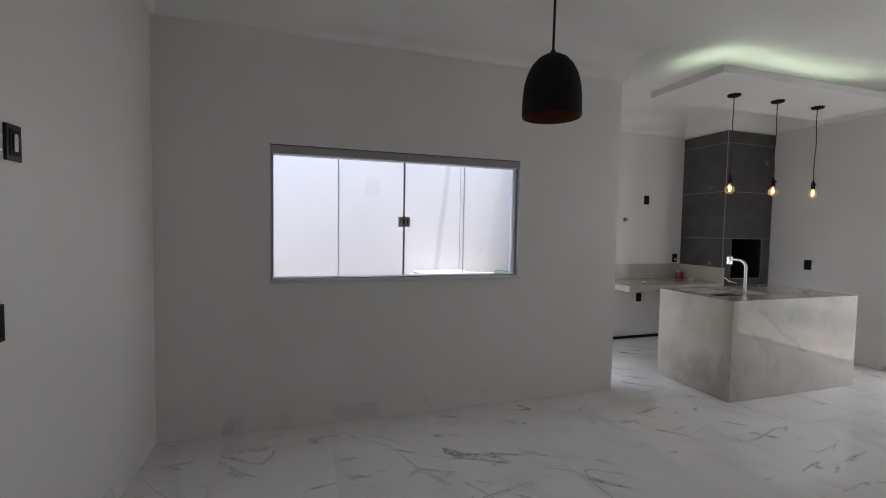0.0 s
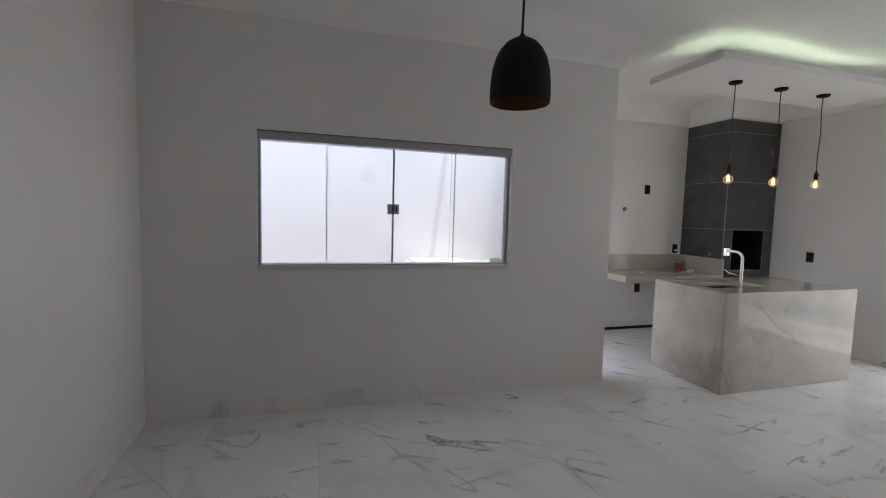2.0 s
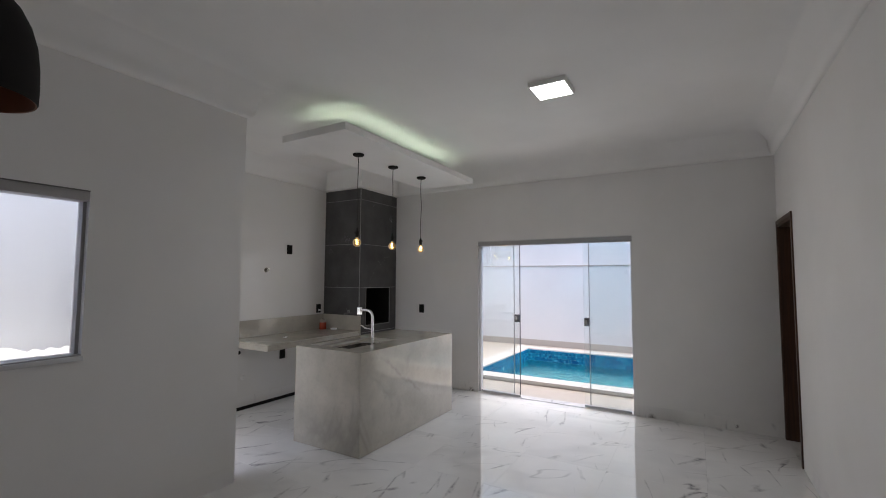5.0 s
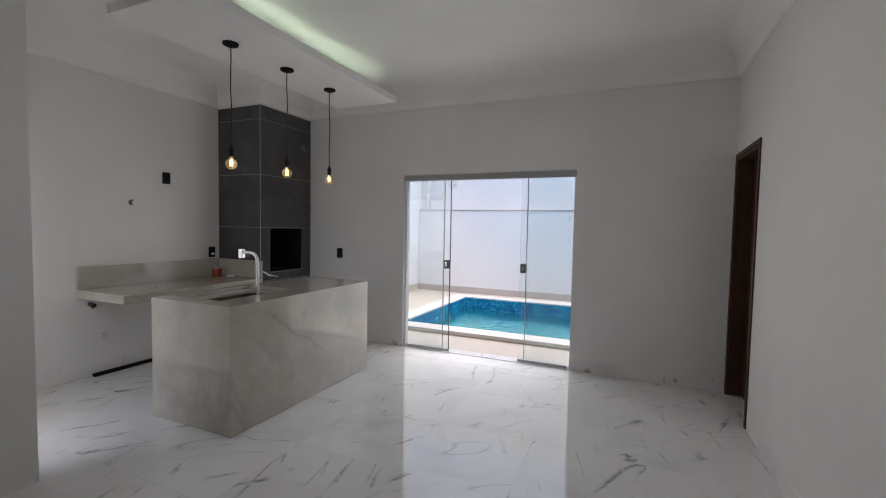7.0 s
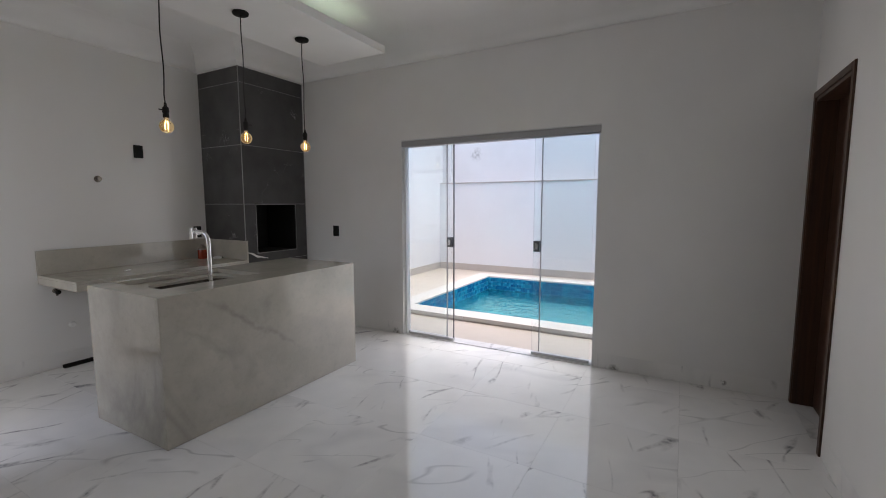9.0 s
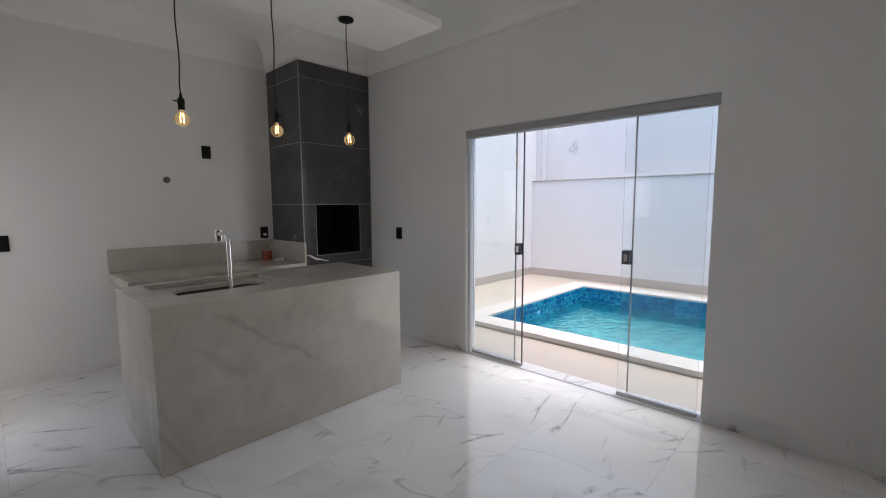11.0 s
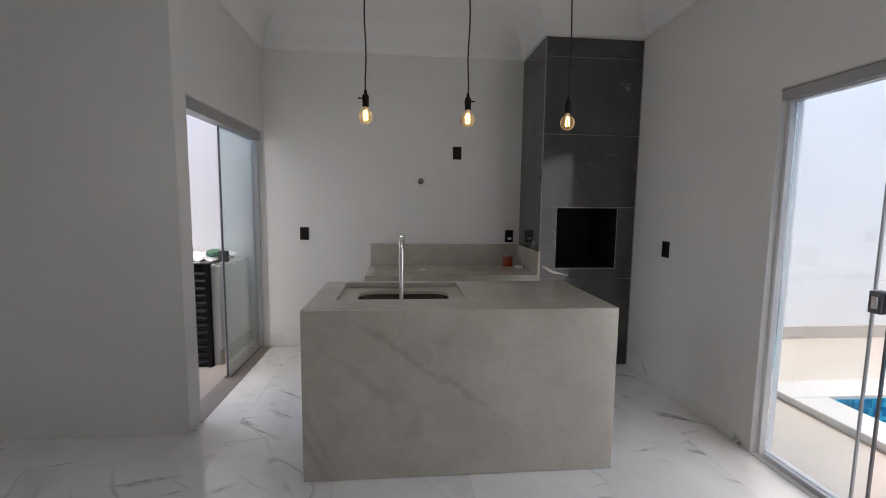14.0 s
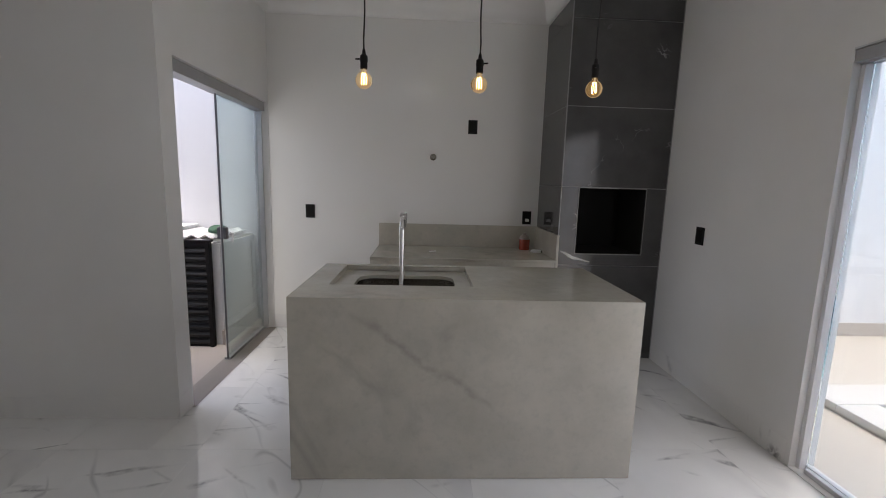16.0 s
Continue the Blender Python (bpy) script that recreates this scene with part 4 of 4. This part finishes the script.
# laundry counter with a recessed side panel
lc = thing("laundry_counter", -0.9, 1.55, -0.012, "low white painted laundry counter with beige skirting", "counter")
lx0, lx1, ly0, ly1, lz = -0.64, 0.60, -0.36, 0.375, 0.88
part("body", boxes((lx0, lx1 - 0.012, ly0 + 0.02, ly1, 0.0, lz)), OUTWALL, lc)
part("side_frame", boxes((lx1 - 0.012, lx1, ly0 + 0.02, ly1, 0.13, 0.20), (lx1 - 0.012, lx1, ly0 + 0.02, ly1, lz - 0.06, lz), (lx1 - 0.012, lx1, ly0 + 0.02, ly0 + 0.09, 0.2, lz - 0.06), (lx1 - 0.012, lx1, ly1 - 0.07, ly1, 0.2, lz - 0.06), bevel=0.003), OUTWALL, lc)
part("skirting", boxes((lx1 - 0.012, lx1 + 0.01, ly0 + 0.01, ly1, 0.0, 0.128), bevel=0.002), YARD_SKIRT, lc)


def wavy(x0, x1, y0, y1, z, amp, waves, th, along="x", n=8):
    """A corrugated sheet; its ridges run along the given axis."""
    bm = bmesh.new()
    k = waves * n
    rows = []
    for i in range(k + 1):
        f = i / k
        h = z + amp * math.sin(2 * math.pi * waves * f)
        if along == "x":
            y = y0 + (y1 - y0) * f
            q = ((x0, y), (x1, y))
        else:
            x = x0 + (x1 - x0) * f
            q = ((x, y0), (x, y1))
        rows.append([bm.verts.new((*q[0], h)), bm.verts.new((*q[1], h)), bm.verts.new((*q[1], h + th)), bm.verts.new((*q[0], h + th))])
    for a, b in zip(rows, rows[1:]):
        for j in range(4):
            bm.faces.new([a[j], b[j], b[(j + 1) % 4], a[(j + 1) % 4]])
    bm.faces.new(rows[0])
    bm.faces.new(rows[-1][::-1])
    bmesh.ops.recalc_face_normals(bm, faces=bm.faces)
    return bm


# ribbed black shutter before the counter
sh = thing("ribbed_shutter", -0.93, 1.165, -0.012, "black ribbed panel standing before the laundry counter", "shutter")
part("backing", boxes((-0.60, 0.575, 0.0, 0.02, 0.0, 0.90)), BLACK_SOFT, sh)
slat_mesh = None
for k in range(13):
    bm = bmesh.new()
    prof = [(-0.002, -0.030), (-0.020, -0.022), (-0.026, -0.008), (-0.018, 0.006), (-0.004, 0.016), (0.0, 0.03)]
    cols = [[bm.verts.new((xx, yy, zz)) for yy, zz in prof] for xx in (-0.60, 0.54)]
    for a in range(len(prof) - 1):
        bm.faces.new([cols[0][a], cols[1][a], cols[1][a + 1], cols[0][a + 1]])
    for c in cols:
        bm.faces.new(c)
    if slat_mesh is None:
        s = part("rib", bm, BLACK, sh, smooth=True)
        slat_mesh = s.data
    else:
        bm.free()
        s = new("rib", slat_mesh)
        s.parent = sh
    s.location = (0, 0, 0.05 + k * 0.065)
part("edge_strip", boxes((0.542, 0.575, -0.028, 0.0, 0.0, 0.90), bevel=0.004), BLACK_SOFT, sh)
part("cap", boxes((-0.60, 0.59, -0.03, 0.022, 0.9005, 0.915), bevel=0.004), BLACK_SOFT, sh, "black top edge")

rs = thing("roof_sheet", -0.9, 1.55, 0.868, "white wavy roof sheet laid over the laundry counter", "roof sheet", "roof sheets")
part("sheet", wavy(-0.62, 0.58, -0.355, 0.37, 0.012, 0.012, 5, 0.008, "y", 8), WHITE_SHEET, rs, smooth=True)
rs2 = thing("roof_sheet", -1.22, 1.56, 0.900, "stacked white boards over the laundry counter", "roof sheet", "roof sheets")
part("sheet", boxes((-0.30, 0.36, -0.36, 0.36, 0.0, 0.028), bevel=0.004), WHITE_SHEET, rs2)
part("sheet", boxes((-0.26, 0.40, -0.35, 0.355, 0.034, 0.062), bevel=0.004), WHITE_SHEET, rs2)
part("sheet", wavy(0.42, 0.86, -0.30, 0.33, 0.012, 0.012, 4, 0.008, "y", 8), WHITE_SHEET, rs2, smooth=True)
gb = bmesh.new()
bmesh.ops.create_icosphere(gb, subdivisions=4, radius=1.0)
for v in gb.verts:
    v.co = Vector((v.co.x * 0.07, v.co.y * 0.13, max(v.co.z * 0.038, -0.024))) * (1 + 0.12 * noise.noise(v.co * 2.3))
bag = tagged(link_mesh("cloth_bundle", gb, GREEN, smooth=True), "folded green cloth bundle on the white sheet", "cloth")
bag.matrix_world = pose(-0.45, 1.50, 0.955, 0, 0, 15)

# ---- pool yard ----
WX, WY = 7.92, 1.65
structure("yard_wall_side", grid_wall("y", WY, WY + T, XR + T, WX + 0.5, -0.1, OUT_H), OUTWALL, "white painted side wall of the pool yard", "wall")
structure("yard_wall_lower", boxes((WX, WX + 0.3, -7.0, WY, -0.1, 1.85), bevel=0.006), OUTWALL, "white lower wall with a ledge behind the pool", "wall")
structure("yard_wall_upper", grid_wall("x", WX + 0.2, WX + 0.35, -7.0, WY, 1.869, OUT_H + 0.12), OUTWALL_OLD, "weathered white upper wall behind the pool", "wall")
# added strip that draws the thin dark line along the ledge
structure("yard_ledge_line", boxes((WX - 0.02, WX + 0.2, -7.0, WY, 1.851, 1.868), bevel=0.003), YARD_SKIRT, "thin darker strip along the top of the lower yard wall", "ledge")
structure("yard_pilaster", boxes((WX + 0.12, WX + 0.2, WY - 0.2, WY, 1.869, OUT_H), bevel=0.008), OUTWALL_OLD, "stained white pilaster in the yard corner", "wall")
structure("yard_wall_end", grid_wall("y", -7.0 - T, -7.0, XR + T, WX + 0.5, -0.1, OUT_H), OUTWALL, "white end wall of the pool yard", "wall")
structure("house_wall_outer", grid_wall("x", XR, XR + T, -7.0, YF - T - 0.001, -0.1, 3.3), OUTWALL, "white outer wall of the house", "wall")
structure("yard_skirting_side", boxes((XR + T, WX - 0.013, WY - 0.012, WY, YARD_Z, 0.12), bevel=0.002), YARD_SKIRT, "greige stone skirting along the yard wall", "skirting")
structure("yard_skirting_far", boxes((WX - 0.012, WX, -7.0, WY - 0.0, YARD_Z, 0.12), bevel=0.002), YARD_SKIRT, "greige stone skirting along the yard wall", "skirting")

QX0, QX1, QY0, QY1 = 4.45, 7.06, -5.2, 0.12
CW, CZ = 0.29, 0.045
structure("yard_floor", boxes((XR + T, QX0 - 0.02, -7.0, WY, -0.2, YARD_Z), (QX1 + 0.02, WX, -7.0, WY, -0.2, YARD_Z), (QX0 - 0.02, QX1 + 0.02, QY1 + 0.02, WY, -0.2, YARD_Z), (QX0 - 0.02, QX1 + 0.02, -7.0, QY0 - 0.02, -0.2, YARD_Z)), YARD, "beige porcelain yard floor around the pool", "floor")

pool = thing("swimming_pool", (QX0 + QX1) / 2, (QY0 + QY1) / 2, 0, "small pool with blue mosaic and white stone coping", "swimming pool")
pox, poy = (QX0 + QX1) / 2, (QY0 + QY1) / 2
hx, hy = (QX1 - QX0) / 2, (QY1 - QY0) / 2
PDEP = -0.35


def coping_stone(x0, x1, y0, y1):
    bm = boxes((x0, x1, y0, y1, YARD_Z + 0.018, CZ), bevel=0.006)
    part("coping_stone", bm, COPING, pool)


n = 6
for k in range(n):
    a, b = -hy + 2 * hy * k / n, -hy + 2 * hy * (k + 1) / n
    coping_stone(-hx - CW, -hx - 0.001, a + 0.0015, b - 0.0015)
    coping_stone(hx + 0.001, hx + CW, a + 0.0015, b - 0.0015)
for k in range(3):
    a, b = -hx - CW + (2 * hx + 2 * CW) * k / 3, -hx - CW + (2 * hx + 2 * CW) * (k + 1) / 3
    coping_stone(a + 0.0015, b - 0.0015, hy + 0.001, hy + CW)
    coping_stone(a + 0.0015, b - 0.0015, -hy - CW, -hy - 0.001)
part("coping_bed", boxes((-hx - CW + 0.012, -hx - 0.004, -hy - CW + 0.012, hy + CW - 0.012, YARD_Z, YARD_Z + 0.0175), (hx + 0.004, hx + CW - 0.012, -hy - CW + 0.012, hy + CW - 0.012, YARD_Z, YARD_Z + 0.0175), (-hx, hx, hy + 0.004, hy + CW - 0.012, YARD_Z, YARD_Z + 0.0175), (-hx, hx, -hy - CW + 0.012, -hy - 0.004, YARD_Z, YARD_Z + 0.0175)), YARD_SKIRT, pool)
part("shell", boxes((-hx - 0.018, -hx, -hy - 0.018, hy + 0.018, PDEP, 0.02), (hx, hx + 0.018, -hy - 0.018, hy + 0.018, PDEP, 0.02), (-hx, hx, hy, hy + 0.018, PDEP, 0.02), (-hx, hx, -hy - 0.018, -hy, PDEP, 0.02), (-hx - 0.018, hx + 0.018, -hy - 0.018, hy + 0.018, PDEP - 0.1, PDEP)), POOL_GROUT, pool, "blue grouted shell")


def mosaic():
    """Glazed tiles of mixed sizes on the sides and floor of the pool, thin proud plates."""
    rng = random.Random(7)
    verts, faces = [], []

    def plate(p, u, v, nrm, w, h):
        g, t = 0.002, 0.004
        p, u, v, nrm = Vector(p), Vector(u), Vector(v), Vector(nrm)
        base = [p + u * a + v * b for a, b in ((g, g), (w - g, g), (w - g, h - g), (g, h - g))]
        i = len(verts)
        verts.extend([tuple(q) for q in base] + [tuple(q + nrm * t) for q in base])
        faces.append((i + 4, i + 5, i + 6, i + 7))
        for k in range(4):
            faces.append((i + k, i + (k + 1) % 4, i + 4 + (k + 1) % 4, i + 4 + k))

    def field(p, u, v, nrm, w, h, step):
        p, uu, vv = Vector(p), Vector(u), Vector(v)
        b = 0.0
        while b < h - 0.01:
            a = 0.0
            sh_ = min(step, h - b)
            while a < w - 0.01:
                sw = min(step * rng.choice((1, 1, 2)), w - a)
                if sw > step * 1.5 or rng.random() < 0.5:
                    plate(p + uu * a + vv * b, u, v, nrm, sw, sh_)
                else:
                    plate(p + uu * a + vv * b, u, v, nrm, sw, sh_ / 2)
                    plate(p + uu * a + vv * (b + sh_ / 2), u, v, nrm, sw, sh_ / 2)
                a += sw
            b += step

    top = -0.2 - PDEP
    field((-hx, -hy, PDEP), (0, 1, 0), (0, 0, 1), (1, 0, 0), 2 * hy, top, 0.08)
    field((hx, -hy, PDEP), (0, 1, 0), (0, 0, 1), (-1, 0, 0), 2 * hy, top, 0.1)
    field((-hx, hy, PDEP), (1, 0, 0), (0, 0, 1), (0, -1, 0), 2 * hx, top, 0.1)
    field((-hx, -hy, PDEP), (1, 0, 0), (0, 0, 1), (0, 1, 0), 2 * hx, top, 0.1)
    sides = len(faces)
    field((-hx, -hy, PDEP), (1, 0, 0), (0, 1, 0), (0, 0, 1), 2 * hx, 2 * hy, 0.1)
    me = bpy.data.meshes.new("mosaic")
    me.from_pydata(verts, [], faces)
    me.materials.append(POOL_TILE)
    me.materials.append(POOL_TILE_WALL)
    for p in me.polygons:
        p.material_index = 1 if p.index < sides else 0
    ob = new("mosaic", me)
    ob.parent = pool
    ob["kind"] = "stuff"
    ob["label"] = "mixed blue glazed mosaic tiles"


mosaic()


FITTING = material("pale_blue_plastic", (0.25, 0.48, 0.56), 0.4)


def tile_band():
    """Single glazed tiles of the band above the water."""
    rng = random.Random(11)
    TILE_H = 0.0725
    shapes = {}
    sides = (((-hx, -hy), 90, 2 * hy), ((hx, hy), -90, 2 * hy), ((hx, -hy), 180, 2 * hx), ((-hx, hy), 0, 2 * hx))
    for (x, y), rz, length in sides:
        if rz in (180, 90):
            continue
        for row in range(3):
            a = 0.0
            while a < length - 0.02:
                w = round(min(rng.choice((0.06, 0.09, 0.12, 0.15)), length - a), 3)
                if w not in shapes:
                    me = bpy.data.meshes.new("tile")
                    g, t = 0.002, 0.005
                    v = [(g, 0, g), (w - g, 0, g), (w - g, 0, TILE_H - g), (g, 0, TILE_H - g), (2 * g, -t, 2 * g), (w - 2 * g, -t, 2 * g), (w - 2 * g, -t, TILE_H - 2 * g), (2 * g, -t, TILE_H - 2 * g)]
                    me.from_pydata(v, [], [(4, 5, 6, 7)] + [(k, (k + 1) % 4, 4 + (k + 1) % 4, 4 + k) for k in range(4)])
                    me.materials.append(POOL_TILE_PIECE)
                    shapes[w] = me
                t_ = new("tile", shapes[w])
                t_.parent = pool
                d = Matrix.Rotation(radians(rz), 4, "Z") @ Vector((a, 0, 0))
                t_.matrix_basis = pose(x + d.x, y + d.y, -0.2 + 0.0735 * row, 0, 0, rz)
                a += w


tile_band()
water = part("water", boxes((-hx + 0.006, hx - 0.006, -hy + 0.006, hy - 0.006, -0.21, -0.209)), WATER, pool, "rippled turquoise water")
water.visible_shadow = False
part("pool_fitting", lathe([(0.0, 0.0), (0.026, 0.0), (0.026, 0.008), (0.018, 0.012), (0.0, 0.012)], 24), FITTING, pool, "pale blue return fitting", smooth=True).matrix_basis = pose(-0.12, hy - 0.004, -0.14, 90, 0, 0)


# ---- curled white strip on the chimney ----
def curled_strip():
    """A curled white strip just before the tiles, sloping down below the firebox corner."""
    bm = bmesh.new()
    pts = [(2.505, 0.902), (2.53, 0.893), (2.565, 0.874), (2.605, 0.853), (2.65, 0.845), (2.70, 0.832), (2.745, 0.822)]
    half = [0.004, 0.009, 0.014, 0.013, 0.008, 0.006, 0.004]
    rows = []
    for k, ((x, z), h) in enumerate(zip(pts, half)):
        y = FY - 0.006 - 0.016 * math.sin(k * 0.9) ** 2
        rows.append([bm.verts.new((x, y + dy, z + s_ * h)) for s_, dy in ((-1, 0.0), (1, 0.006), (1, 0.0075), (-1, 0.0015))])
    for a, b in zip(rows, rows[1:]):
        for j in range(4):
            bm.faces.new([a[j], b[j], b[(j + 1) % 4], a[(j + 1) % 4]])
    bm.faces.new(rows[0])
    bm.faces.new(rows[-1])
    bmesh.ops.recalc_face_normals(bm, faces=bm.faces)
    tagged(link_mesh("white_strip", bm, WHITE_PLASTIC, smooth=True), "curled white strip low on the charcoal chimney", "tape")


curled_strip()

structure("ground", boxes((-40, 40, -40, 40, -1.6, -1.35)), YARD_SKIRT, "bare ground around the house", "ground")

# ---- floor tiles ----
floor = structure("floor", boxes((XL - T, XR + T, YF - T, YB + T, -0.08, -0.0014), (-T, XR + T, YB + T + 0.0005, YK + T, -0.08, -0.0014)), GROUT, "polished white porcelain floor with fine grey veins", "floor")
PITCH = 0.705
tile_meshes = {}


def floor_tile(x0, x1, y0, y1):
    key = (round(x1 - x0, 3), round(y1 - y0, 3))
    if key not in tile_meshes:
        w, d = key
        me = bpy.data.meshes.new("tile")
        b = 0.0004
        g = 0.0004
        v = [(g, g, -0.001), (w - g, g, -0.001), (w - g, d - g, -0.001), (g, d - g, -0.001), (g + b, g + b, 0), (w - g - b, g + b, 0), (w - g - b, d - g - b, 0), (g + b, d - g - b, 0)]
        me.from_pydata(v, [], [(4, 5, 6, 7)] + [(k, (k + 1) % 4, 4 + (k + 1) % 4, 4 + k) for k in range(4)])
        me.materials.append(MARBLE)
        tile_meshes[key] = me
    t = new("tile", tile_meshes[key])
    t.parent = floor
    t.location = (x0, y0, 0)


def lines(a, b, start):
    k0 = math.ceil((a - start) / PITCH + 1e-6)
    out, p = [a], start + k0 * PITCH
    while p < b - 1e-6:
        out.append(p)
        p += PITCH
    return out + [b]


for xa, xb in zip(lines(XL, XR, 0.24), lines(XL, XR, 0.24)[1:]):
    for ya, yb in zip(lines(YF, YB, -0.30), lines(YF, YB, -0.30)[1:]):
        if yb > YB - 1e-6 and xb > 0:
            continue
        floor_tile(xa, xb, ya, yb)
for xa, xb in zip(lines(XL, XR, 0.24), lines(XL, XR, 0.24)[1:]):
    if xb > 0:
        for ya, yb in zip(lines(-0.30, YK, -0.30), lines(-0.30, YK, -0.30)[1:]):
            x0 = xa
            if xa < 0:
                if yb < 0.01:
                    continue
                x0 = XC
            floor_tile(x0, xb, ya, yb)
floor_tile(BD[0] + 0.035, BD[1] - 0.035, YF - T + 0.03, YF)
floor_tile(0.24 - PITCH, XC, -0.30, YB)
